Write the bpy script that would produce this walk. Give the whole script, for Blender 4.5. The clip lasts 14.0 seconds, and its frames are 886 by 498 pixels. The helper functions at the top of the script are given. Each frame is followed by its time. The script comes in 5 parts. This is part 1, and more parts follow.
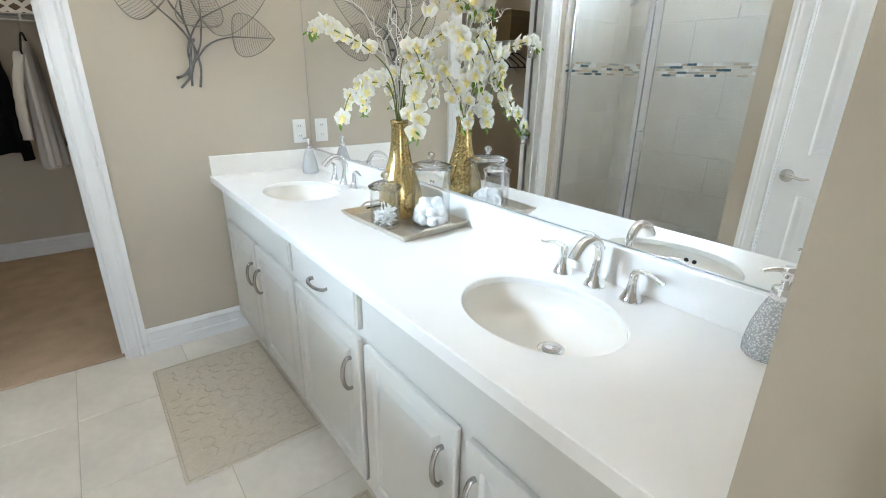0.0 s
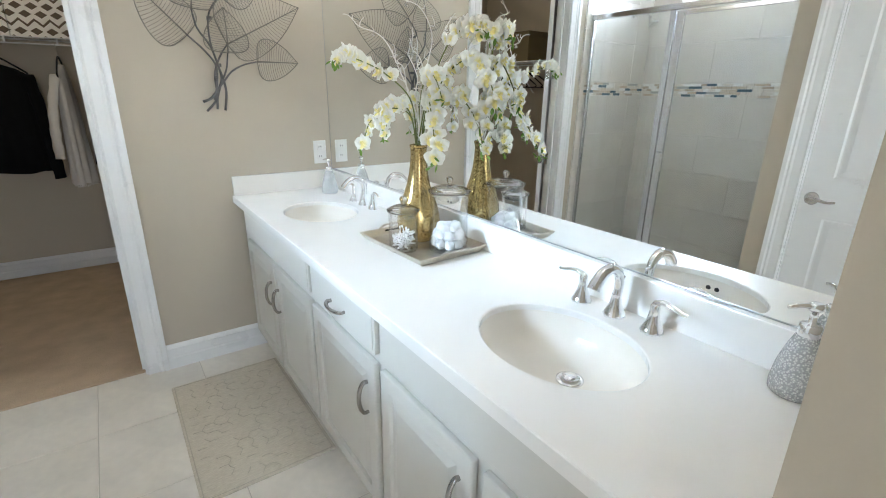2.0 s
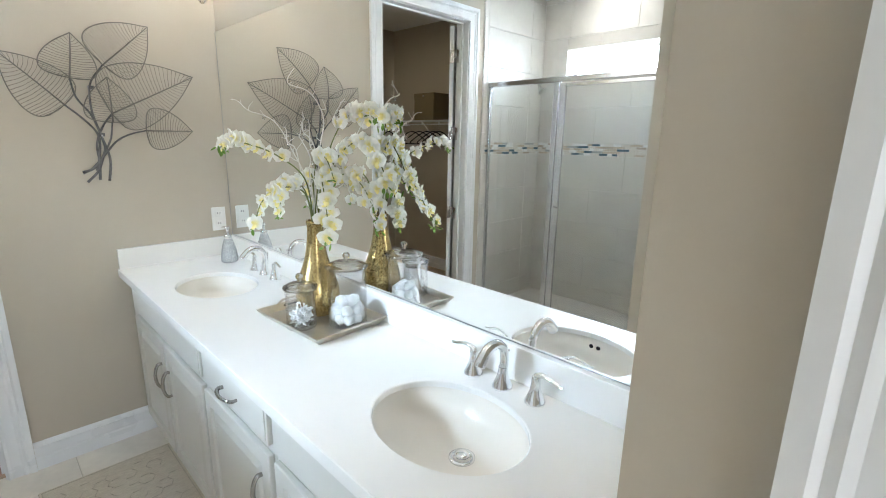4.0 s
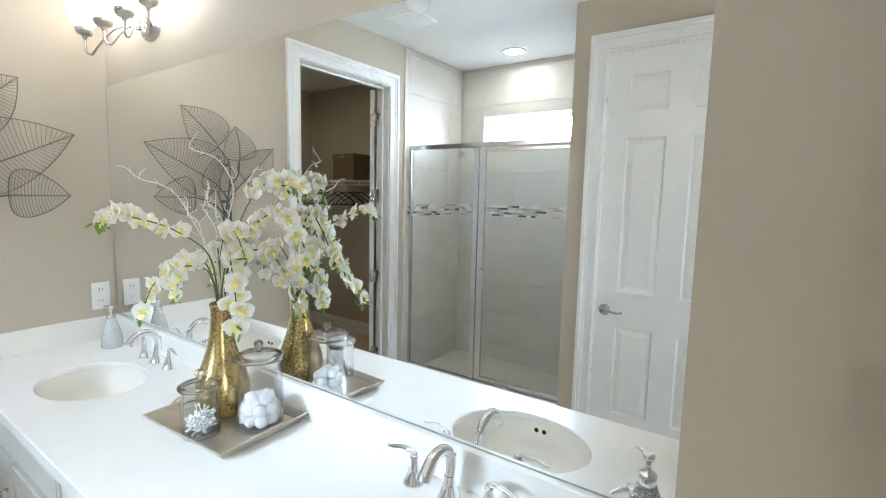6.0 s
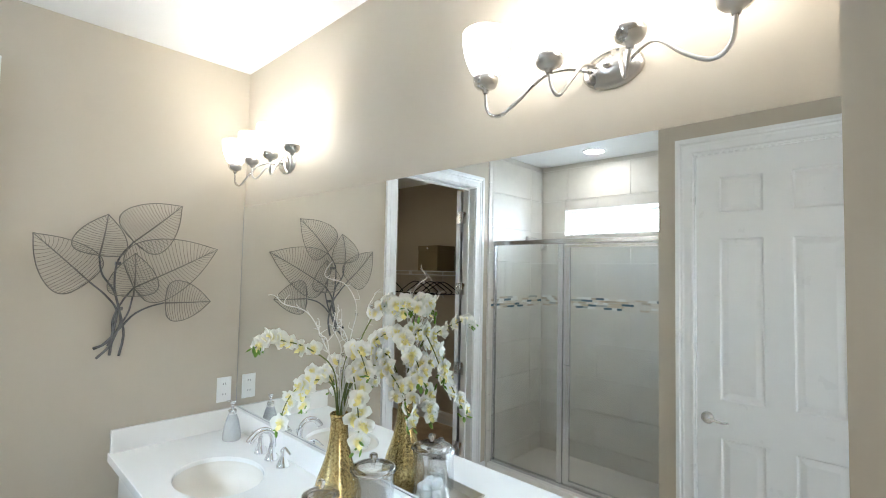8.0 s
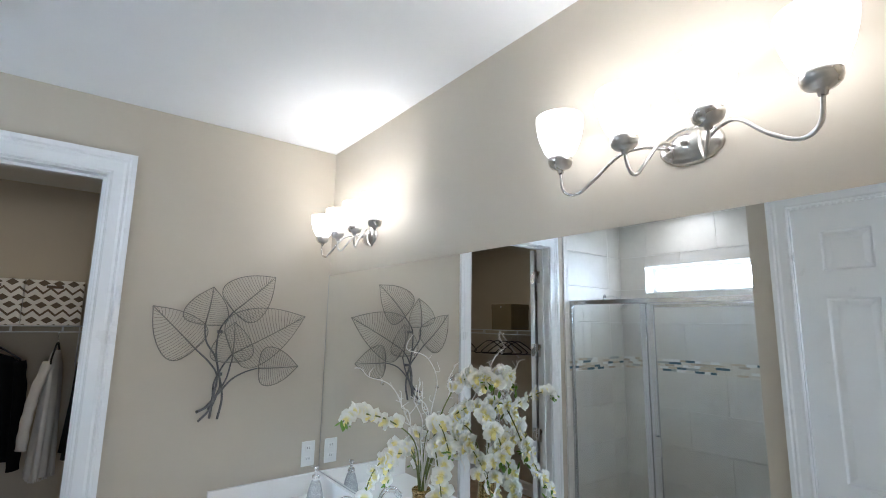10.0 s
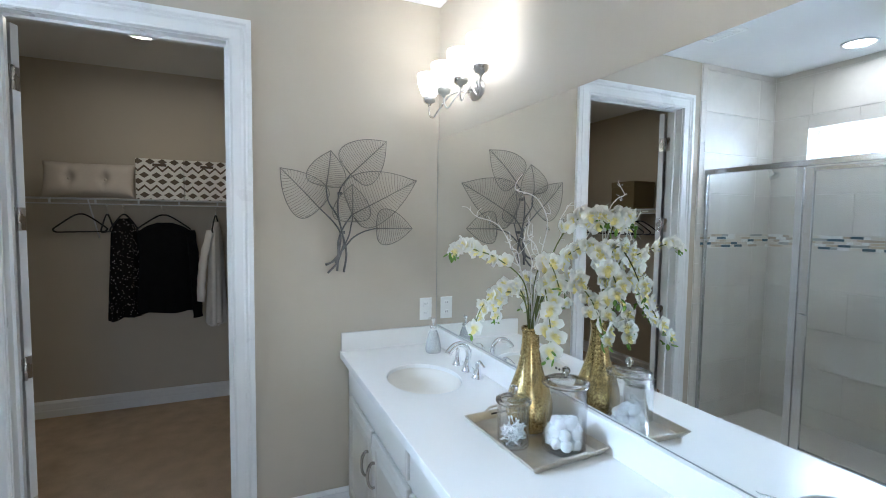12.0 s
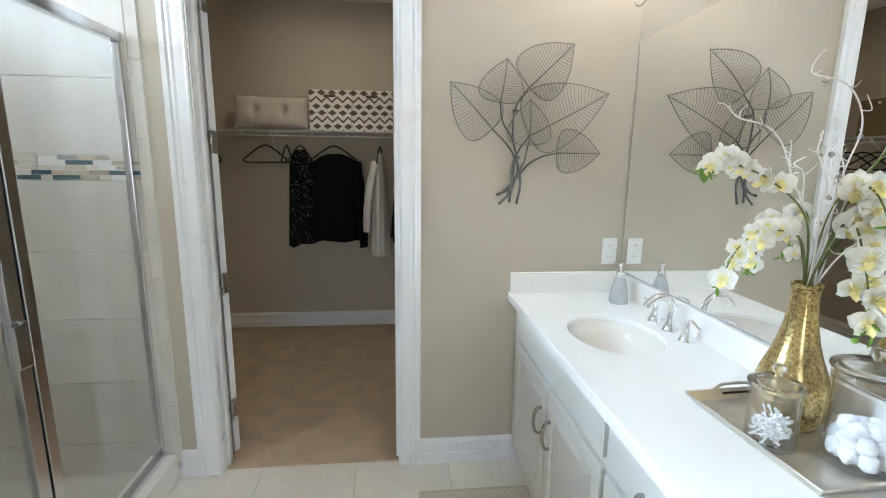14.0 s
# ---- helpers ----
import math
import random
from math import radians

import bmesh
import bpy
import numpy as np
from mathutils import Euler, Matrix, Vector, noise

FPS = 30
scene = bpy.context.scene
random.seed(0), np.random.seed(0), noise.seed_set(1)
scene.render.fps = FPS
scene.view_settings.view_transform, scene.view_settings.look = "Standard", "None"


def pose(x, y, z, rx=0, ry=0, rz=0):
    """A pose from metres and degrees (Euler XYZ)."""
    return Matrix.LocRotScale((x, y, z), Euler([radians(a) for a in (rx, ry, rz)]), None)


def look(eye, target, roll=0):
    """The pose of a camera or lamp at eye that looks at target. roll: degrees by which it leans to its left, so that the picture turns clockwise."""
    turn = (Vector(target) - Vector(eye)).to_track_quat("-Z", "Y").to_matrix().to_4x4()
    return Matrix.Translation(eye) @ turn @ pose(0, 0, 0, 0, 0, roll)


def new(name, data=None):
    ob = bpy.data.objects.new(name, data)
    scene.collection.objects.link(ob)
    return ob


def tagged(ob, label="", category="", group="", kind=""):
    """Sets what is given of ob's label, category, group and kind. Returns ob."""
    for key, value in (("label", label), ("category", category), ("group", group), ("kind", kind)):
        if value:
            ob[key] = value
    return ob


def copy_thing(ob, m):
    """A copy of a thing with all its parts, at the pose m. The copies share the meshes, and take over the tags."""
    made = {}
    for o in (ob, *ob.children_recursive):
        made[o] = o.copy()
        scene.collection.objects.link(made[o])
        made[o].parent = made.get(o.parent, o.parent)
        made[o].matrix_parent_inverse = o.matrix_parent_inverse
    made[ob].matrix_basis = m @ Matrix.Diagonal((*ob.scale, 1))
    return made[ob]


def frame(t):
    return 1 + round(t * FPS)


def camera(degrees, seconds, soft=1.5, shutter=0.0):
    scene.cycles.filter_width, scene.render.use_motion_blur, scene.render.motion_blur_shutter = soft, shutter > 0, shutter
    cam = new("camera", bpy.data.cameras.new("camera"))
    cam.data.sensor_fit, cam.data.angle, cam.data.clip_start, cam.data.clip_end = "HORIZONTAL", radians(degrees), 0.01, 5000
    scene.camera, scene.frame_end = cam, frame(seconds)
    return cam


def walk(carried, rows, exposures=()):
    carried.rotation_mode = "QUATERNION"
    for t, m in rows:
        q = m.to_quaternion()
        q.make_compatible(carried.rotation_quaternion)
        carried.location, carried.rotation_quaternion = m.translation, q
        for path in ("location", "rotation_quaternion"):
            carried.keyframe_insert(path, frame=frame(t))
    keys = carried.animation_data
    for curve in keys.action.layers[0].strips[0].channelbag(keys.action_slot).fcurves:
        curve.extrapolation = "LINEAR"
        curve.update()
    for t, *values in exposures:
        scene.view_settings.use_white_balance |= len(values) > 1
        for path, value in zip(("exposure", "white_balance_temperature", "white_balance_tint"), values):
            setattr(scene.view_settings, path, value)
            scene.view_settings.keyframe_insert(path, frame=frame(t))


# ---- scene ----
cam = camera(87.0, 14.0, 1.0)
PATH = [
    (0, (0.825, 0.506, 1.376), (1.969, 1.99, 0.678), 1.0),
    (0.5, (0.798, 0.532, 1.411), (1.856, 2.122, 0.816), 1.0),
    (1, (0.785, 0.543, 1.427), (1.783, 2.187, 0.876), 1.0),
    (1.5, (0.787, 0.539, 1.417), (1.787, 2.173, 0.839), 1.0),
    (2, (0.824, 0.516, 1.405), (1.926, 2.058, 0.766), 0.9),
    (2.5, (0.849, 0.493, 1.363), (2.028, 1.911, 0.59), 0.9),
    (3, (0.872, 0.472, 1.34), (2.103, 1.804, 0.499), 0.9),
    (3.5, (0.873, 0.458, 1.334), (2.144, 1.748, 0.486), 1.0),
    (4, (0.884, 0.455, 1.514), (2.265, 1.827, 1.056), 1.0),
    (4.2, (0.892, 0.479, 1.564), (2.301, 1.847, 1.186), 0.9),
    (6.3, (0.968, 0.598, 1.557), (2.605, 1.727, 1.341), 1.2),
    (6.5, (0.968, 0.612, 1.552), (2.536, 1.834, 1.330), 1.2),
    (7, (0.904, 0.628, 1.589), (2.321, 2.026, 1.397), 1.2),
    (7.5, (0.839, 0.618, 1.607), (2.23, 2.049, 1.484), 1.2),
    (8, (0.814, 0.596, 1.701), (2.254, 1.98, 1.798), 1.2),
    (8.2, (0.821, 0.581, 1.73), (2.278, 1.939, 1.906), 1.2),
    (10.3, (0.76, 0.583, 1.763), (1.926, 2.176, 2.081), 0.9),
    (10.5, (0.758, 0.592, 1.76), (1.901, 2.204, 2.066), 0.9),
    (11, (0.767, 0.569, 1.729), (1.727, 2.313, 1.923), 0.9),
    (11.5, (0.776, 0.599, 1.623), (1.641, 2.402, 1.589), 0.8),
    (12, (0.833, 0.637, 1.579), (1.632, 2.466, 1.454), 0.7),
    (12.5, (0.881, 0.675, 1.544), (1.657, 2.511, 1.382), 0.8),
    (13, (0.897, 0.709, 1.53), (1.56, 2.581, 1.295), 0.8),
    (13.5, (0.85, 0.825, 1.486), (1.246, 2.754, 1.133), 0.7),
    (14, (0.784, 0.979, 1.494), (0.984, 2.933, 1.119), 0.7),
]
# Light: sconces, recessed lamps, shower window, and fill from an added, unseen south window
EXPOSURES = [(0.0, 2.28, 5980, 11.5), (3.0, 2.11, 5910, 11.5), (4.2, 2.11, 5980, 11.5), (8.2, 1.95, 5920, 10.5), (10.3, 1.53, 5470, 13.5), (11.2, 1.46, 5370, 11.5), (12.3, 1.87, 5370, 11.5), (13.2, 2.03, 5680, 11.5), (14.0, 2.13, 5910, 11.5)]
walk(cam, [(t, look(eye, target, roll)) for t, eye, target, roll in PATH], EXPOSURES)

world = bpy.data.worlds.new("world")
scene.world = world
world.use_nodes = True
sky = world.node_tree.nodes.new("ShaderNodeTexSky")
sky.sky_type, sky.sun_disc = "NISHITA", False
sky.sun_elevation, sky.sun_rotation = radians(40), radians(200)
world.node_tree.links.new(sky.outputs[0], world.node_tree.nodes["Background"].inputs[0])
world.node_tree.nodes["Background"].inputs[1].default_value = 0.1
SCONCE, BULB, CAN, CLOSET, WINDOW_GLOW, SOUTH_FILL = 2.3, 11.0, 20.0, 19.0, 14.0, 4.8
sun_data = bpy.data.lights.new("sun", "SUN")
sun_data.energy, sun_data.angle, sun_data.color = 2.0, radians(0.5), (1, 0.96, 0.9)
sun = new("sun", sun_data)
sun.matrix_world = look((-3, -8, 8), (0, 0, 0))
# bluish fill lamp behind the walk, in a window that is unseen and added
fill_data = bpy.data.lights.new("window_daylight", "AREA")
fill_data.shape, fill_data.size, fill_data.size_y = "RECTANGLE", 1.2, 1.3
fill_data.energy, fill_data.color = SOUTH_FILL, (0.80, 0.90, 1.0)
south_fill = new("window_daylight", fill_data)
south_fill.matrix_world = look((0.55, -1.86, 1.45), (0.55, 0.0, 1.40))
shw_data = bpy.data.lights.new("shower_daylight", "AREA")
shw_data.shape, shw_data.size, shw_data.size_y = "RECTANGLE", 1.3, 1.0
shw_data.energy, shw_data.color = 500.0, (0.66, 0.84, 1.0)
shower_daylight = new("shower_daylight", shw_data)
shower_daylight.matrix_world = look((-4.0, 2.95, 3.38), (1.6, 1.7, 0.9))


# ---- mesh helpers ----
def lin(r, g, b):
    return tuple((c / 255 / 12.92) if c < 10.3 else ((c / 255 + 0.055) / 1.055) ** 2.4 for c in (r, g, b)) + (1.0,)


def box(bm, x0, y0, z0, x1, y1, z1, bevel=0.0):
    m = Matrix.Translation(((x0 + x1) / 2, (y0 + y1) / 2, (z0 + z1) / 2)) @ Matrix.Diagonal((x1 - x0, y1 - y0, z1 - z0, 1))
    r = bmesh.ops.create_cube(bm, size=1, matrix=m)
    if bevel:
        edges = list({e for v in r["verts"] for e in v.link_edges})
        bmesh.ops.bevel(bm, geom=edges, offset=bevel, segments=2, profile=0.5, affect="EDGES")
    return bm


def boxes(*args, bevel=0.0):
    bm = bmesh.new()
    for a in args:
        box(bm, *a, bevel=bevel)
    return bm


def lathe(bm, profile, c, segs=32, sx=1.0, sy=1.0):
    """Turn (radius, height) pairs about the upright line through c."""
    rings = []
    for r, z in profile:
        if r < 1e-5:
            rings.append([bm.verts.new((c[0], c[1], c[2] + z))])
        else:
            rings.append([bm.verts.new((c[0] + r * sx * math.cos(2 * math.pi * i / segs), c[1] + r * sy * math.sin(2 * math.pi * i / segs), c[2] + z)) for i in range(segs)])
    for a, b in zip(rings, rings[1:]):
        for i in range(segs):
            j = (i + 1) % segs
            if len(a) == 1 and len(b) > 1:
                f = bm.faces.new((a[0], b[j], b[i]))
            elif len(b) == 1 and len(a) > 1:
                f = bm.faces.new((a[i], a[j], b[0]))
            elif len(a) > 1:
                f = bm.faces.new((a[i], a[j], b[j], b[i]))
            else:
                continue
            f.smooth = True
    return bm


def spline(pts, n=6):
    p = [Vector(q) for q in pts]
    p = [2 * p[0] - p[1]] + p + [2 * p[-1] - p[-2]]
    out = []
    for i in range(1, len(p) - 2):
        for k in range(n):
            t = k / n
            a, b, c, d = p[i - 1:i + 3]
            out.append(0.5 * (2 * b + (c - a) * t + (2 * a - 5 * b + 4 * c - d) * t * t + (3 * b - a - 3 * c + d) * t ** 3))
    out.append(p[-2].copy())
    return out


def tube(bm, pts, radius, segs=8, flat=1.0):
    """A round bar along pts; radius is one number or one for each point."""
    pts = [Vector(q) for q in pts]
    radii = radius if isinstance(radius, (list, tuple)) else [radius] * len(pts)
    if len(radii) != len(pts):
        radii = [radii[0] + (radii[-1] - radii[0]) * i / (len(pts) - 1) for i in range(len(pts))]
    rings = []
    ref = None
    for i, q in enumerate(pts):
        d = (pts[min(i + 1, len(pts) - 1)] - pts[max(i - 1, 0)]).normalized()
        if ref is None:
            ref = d.orthogonal().normalized()
        ref = (ref - d * ref.dot(d))
        ref = ref.normalized() if ref.length > 1e-6 else d.orthogonal().normalized()
        side = d.cross(ref)
        rings.append([bm.verts.new(q + radii[i] * (math.cos(2 * math.pi * k / segs) * ref + flat * math.sin(2 * math.pi * k / segs) * side)) for k in range(segs)])
    for a, b in zip(rings, rings[1:]):
        for k in range(segs):
            f = bm.faces.new((a[k], a[(k + 1) % segs], b[(k + 1) % segs], b[k]))
            f.smooth = True
    bm.faces.new(list(reversed(rings[0])))
    bm.faces.new(rings[-1])
    return bm


def ball(bm, c, r, sub=2, sx=1, sy=1, sz=1):
    r0 = bmesh.ops.create_icosphere(bm, subdivisions=sub, radius=r, matrix=Matrix.Translation(c) @ Matrix.Diagonal((sx, sy, sz, 1)))
    for v in r0["verts"]:
        for f in v.link_faces:
            f.smooth = True
    return bm


def to_mesh(name, bm, *mats):
    bmesh.ops.recalc_face_normals(bm, faces=bm.faces)
    me = bpy.data.meshes.new(name)
    bm.to_mesh(me)
    bm.free()
    for m in mats:
        me.materials.append(m)
    return me


def root_of(ob):
    while ob.parent:
        ob = ob.parent
    return ob


def thing(name, base, label, category, group=""):
    ob = new(name)
    ob.empty_display_size = 0.05
    ob.location = base
    return tagged(ob, label, category, group)


def part(name, bm, material, parent, label=""):
    """One mesh, in world measures, as a part under a thing or a part."""
    mats = material if isinstance(material, (list, tuple)) else [material]
    bm.transform(Matrix.Translation(-Vector(root_of(parent).location)))
    ob = new(name, to_mesh(name, bm, *mats))
    ob.parent = parent
    return tagged(ob, label)


def setting(name, bm, material, label="", category=""):
    mats = material if isinstance(material, (list, tuple)) else [material]
    return tagged(new(name, to_mesh(name, bm, *mats)), label, category, kind="structure")


def piece(name, mesh, parent, at, size=(1, 1, 1)):
    ob = new(name, mesh)
    ob.parent = parent
    ob.location, ob.scale = Vector(at) - Vector(root_of(parent).location), size
    return ob


# ---- materials ----
def mat(name, col, rough=0.5, metal=0.0, var=0.06, scale=5.0, fine=120.0, bump=0.05, rvar=0.08, spec=0.5, depth=0.002, rand=0.0, coat=0.0):
    m = bpy.data.materials.new(name)
    m.use_nodes = True
    nt = m.node_tree
    p = nt.nodes["Principled BSDF"]
    link = nt.links.new
    co = nt.nodes.new("ShaderNodeTexCoord")
    n1 = nt.nodes.new("ShaderNodeTexNoise")
    n1.inputs["Scale"].default_value, n1.inputs["Detail"].default_value = scale, 5
    n2 = nt.nodes.new("ShaderNodeTexNoise")
    n2.inputs["Scale"].default_value, n2.inputs["Detail"].default_value = fine, 3
    link(co.outputs["Object"], n1.inputs["Vector"])
    link(co.outputs["Object"], n2.inputs["Vector"])
    add = nt.nodes.new("ShaderNodeMath")
    add.operation = "MULTIPLY_ADD"
    link(n2.outputs["Fac"], add.inputs[0])
    add.inputs[1].default_value = 0.35
    link(n1.outputs["Fac"], add.inputs[2])
    mp = nt.nodes.new("ShaderNodeMapRange")
    mp.inputs["From Min"].default_value, mp.inputs["From Max"].default_value = 0.35, 1.0
    mp.inputs["To Min"].default_value, mp.inputs["To Max"].default_value = 1 - var, 1 + var
    link(add.outputs[0], mp.inputs["Value"])
    val = mp.outputs["Result"]
    if rand:
        oi = nt.nodes.new("ShaderNodeObjectInfo")
        r = nt.nodes.new("ShaderNodeMapRange")
        r.inputs["To Min"].default_value, r.inputs["To Max"].default_value = 1 - rand, 1 + rand
        link(oi.outputs["Random"], r.inputs["Value"])
        mm = nt.nodes.new("ShaderNodeMath")
        mm.operation = "MULTIPLY"
        link(val, mm.inputs[0])
        link(r.outputs["Result"], mm.inputs[1])
        val = mm.outputs[0]
    mul = nt.nodes.new("ShaderNodeVectorMath")
    mul.operation = "SCALE"
    mul.inputs[0].default_value = col[:3]
    link(val, mul.inputs["Scale"])
    link(mul.outputs["Vector"], p.inputs["Base Color"])
    rr = nt.nodes.new("ShaderNodeMapRange")
    rr.inputs["To Min"].default_value, rr.inputs["To Max"].default_value = max(0.0, rough - rvar), min(1.0, rough + rvar)
    link(n1.outputs["Fac"], rr.inputs["Value"])
    link(rr.outputs["Result"], p.inputs["Roughness"])
    p.inputs["Metallic"].default_value = metal
    p.inputs["Specular IOR Level"].default_value = spec
    p.inputs["Coat Weight"].default_value = coat
    if bump:
        b = nt.nodes.new("ShaderNodeBump")
        b.inputs["Strength"].default_value, b.inputs["Distance"].default_value = bump, depth
        link(n2.outputs["Fac"], b.inputs["Height"])
        link(b.outputs["Normal"], p.inputs["Normal"])
    return m


def emitter(name, col, strength):
    m = bpy.data.materials.new(name)
    m.use_nodes = True
    p = m.node_tree.nodes["Principled BSDF"]
    p.inputs["Base Color"].default_value = (0.8, 0.8, 0.8, 1)
    p.inputs["Emission Color"].default_value = (*col, 1)
    p.inputs["Emission Strength"].default_value = strength
    return m


def clear(name, col=(1, 1, 1), ior=1.45):
    """Thin clear glass: light goes straight through, and its skin mirrors by Fresnel."""
    m = bpy.data.materials.new(name)
    m.use_nodes = True
    nt = m.node_tree
    nt.nodes.remove(nt.nodes["Principled BSDF"])
    through_it, gloss, mix, facing, power, schlick = (nt.nodes.new("ShaderNode" + k) for k in ("BsdfTransparent", "BsdfGlossy", "MixShader", "LayerWeight", "Math", "Math"))
    through_it.inputs["Color"].default_value = (*col, 1)
    gloss.inputs["Roughness"].default_value = 0.0
    facing.inputs["Blend"].default_value = 0.5
    f0 = ((ior - 1) / (ior + 1)) ** 2
    power.operation, schlick.operation = "POWER", "MULTIPLY_ADD"
    power.inputs[1].default_value = 5.0
    schlick.inputs[1].default_value, schlick.inputs[2].default_value = 1 - f0, f0
    nt.links.new(facing.outputs["Facing"], power.inputs[0])
    nt.links.new(power.outputs[0], schlick.inputs[0])
    nt.links.new(schlick.outputs[0], mix.inputs[0])
    nt.links.new(through_it.outputs[0], mix.inputs[1])
    nt.links.new(gloss.outputs[0], mix.inputs[2])
    nt.links.new(mix.outputs[0], nt.nodes["Material Output"].inputs["Surface"])
    return m


def cut_glass(name, ior=1.5):
    m = bpy.data.materials.new(name)
    m.use_nodes = True
    p = m.node_tree.nodes["Principled BSDF"]
    p.inputs["Transmission Weight"].default_value = 1
    p.inputs["Roughness"].default_value, p.inputs["IOR"].default_value = 0.0, ior
    return m


def textured(m, kind, scale, lo, hi, a, b, stretch=(1, 1, 1), bump=0.0):
    """Lay a second pattern over a material: its colour runs from a to b where the pattern runs from lo to hi."""
    nt = m.node_tree
    p = nt.nodes["Principled BSDF"]
    co = nt.nodes.new("ShaderNodeTexCoord")
    mapping = nt.nodes.new("ShaderNodeMapping")
    mapping.inputs["Scale"].default_value = stretch
    nt.links.new(co.outputs["Object"], mapping.inputs["Vector"])
    tex = nt.nodes.new("ShaderNodeTexVoronoi" if kind == "cells" else "ShaderNodeTexNoise")
    tex.inputs["Scale"].default_value = scale
    nt.links.new(mapping.outputs["Vector"], tex.inputs["Vector"])
    ramp = nt.nodes.new("ShaderNodeValToRGB")
    ramp.color_ramp.elements[0].position, ramp.color_ramp.elements[0].color = lo, a
    ramp.color_ramp.elements[1].position, ramp.color_ramp.elements[1].color = hi, b
    out = tex.outputs["Distance"] if kind == "cells" else tex.outputs["Fac"]
    nt.links.new(out, ramp.inputs["Fac"])
    nt.links.new(ramp.outputs["Color"], p.inputs["Base Color"])
    if bump:
        bp = nt.nodes.new("ShaderNodeBump")
        bp.inputs["Strength"].default_value, bp.inputs["Distance"].default_value = bump, 0.003
        nt.links.new(out, bp.inputs["Height"])
        nt.links.new(bp.outputs["Normal"], p.inputs["Normal"])
    return m


WALL = mat("greige_paint", lin(195, 185, 167), 0.6, var=0.02, scale=3, fine=220, bump=0.12, depth=0.001, spec=0.3)
CEIL = mat("ceiling_paint", lin(232, 231, 228), 0.8, var=0.02, scale=3, fine=150, bump=0.2, depth=0.001, spec=0.2)
TRIM = mat("white_trim_paint", lin(236, 236, 234), 0.3, var=0.015, scale=8, fine=60, bump=0.02)
CABINET = mat("cabinet_white", lin(209, 206, 197), 0.35, var=0.02, scale=6, fine=70, bump=0.02)
STONE = mat("white_quartz", lin(244, 241, 235), 0.22, var=0.012, scale=9, fine=300, bump=0.0, rvar=0.04)
BASIN = mat("basin_ceramic", lin(240, 233, 221), 0.16, var=0.01, bump=0.0, rvar=0.02)
CHROME = mat("chrome", (0.85, 0.86, 0.87), 0.06, 1.0, var=0.01, bump=0.0, rvar=0.03)
NICKEL = mat("brushed_nickel", (0.60, 0.575, 0.54), 0.28, 1.0, var=0.04, bump=0.03)
PULL = mat("satin_nickel_pull", (0.40, 0.385, 0.365), 0.22, 1.0, var=0.04, bump=0.03)
FRAME = mat("shower_chrome", (0.72, 0.73, 0.75), 0.18, 1.0, var=0.03, bump=0.0)
MIRROR = mat("mirror_silver", (0.93, 0.95, 0.95), 0.0, 1.0, var=0.0, bump=0.0, rvar=0.0)
EDGE = mat("mirror_edge", (0.42, 0.42, 0.40), 0.3, 0.9)
GLASS = clear("shower_glass", (0.975, 0.988, 0.990))
JAR_GLASS = clear("jar_glass", (0.994, 0.996, 0.996), 1.55)
LID_GLASS = clear("lid_glass", (0.992, 0.996, 0.996), 1.75)
KNOB_GLASS = cut_glass("knob_glass")
TILE = mat("beige_floor_tile", lin(232, 226, 215), 0.38, var=0.13, scale=3.5, fine=26, bump=0.03, rand=0.035)
GROUT = mat("pale_grout", lin(206, 199, 188), 0.9, var=0.06, fine=200, bump=0.3)
SHOWER_TILE = mat("grey_beige_wall_tile", lin(212, 207, 197), 0.42, var=0.08, scale=4, fine=22, bump=0.03, rand=0.03)
WALL_GROUT = mat("light_grout", lin(236, 233, 227), 0.9, var=0.04, fine=200, bump=0.2)
CARPET = mat("brown_carpet", lin(196, 174, 148), 1.0, var=0.20, scale=7, fine=160, bump=0.9, depth=0.004, spec=0.1)
RUG = textured(mat("woven_rug", lin(176, 165, 148), 1.0, spec=0.1), "noise", 60, 0.2, 0.8, lin(198, 188, 170), lin(224, 215, 198), stretch=(1, 5, 1), bump=0.6)
RUG_LINE = mat("rug_groove", lin(196, 187, 170), 1.0, spec=0.1, fine=300, bump=0.4)
GOLD = textured(mat("mercury_gold_glass", (0.7, 0.5, 0.2), 0.22, 0.8, rvar=0.1), "noise", 150, 0.30, 0.60, lin(150, 122, 66), lin(214, 190, 132), bump=0.08)
TRAY = mat("champagne_silver", lin(206, 198, 184), 0.33, 0.8, var=0.14, scale=22, fine=60, bump=0.15)
PETAL = mat("white_petal", lin(252, 250, 243), 0.55, var=0.02, scale=20, fine=90, bump=0.06)
YELLOW = mat("yellow_throat", lin(250, 238, 168), 0.55, var=0.06)
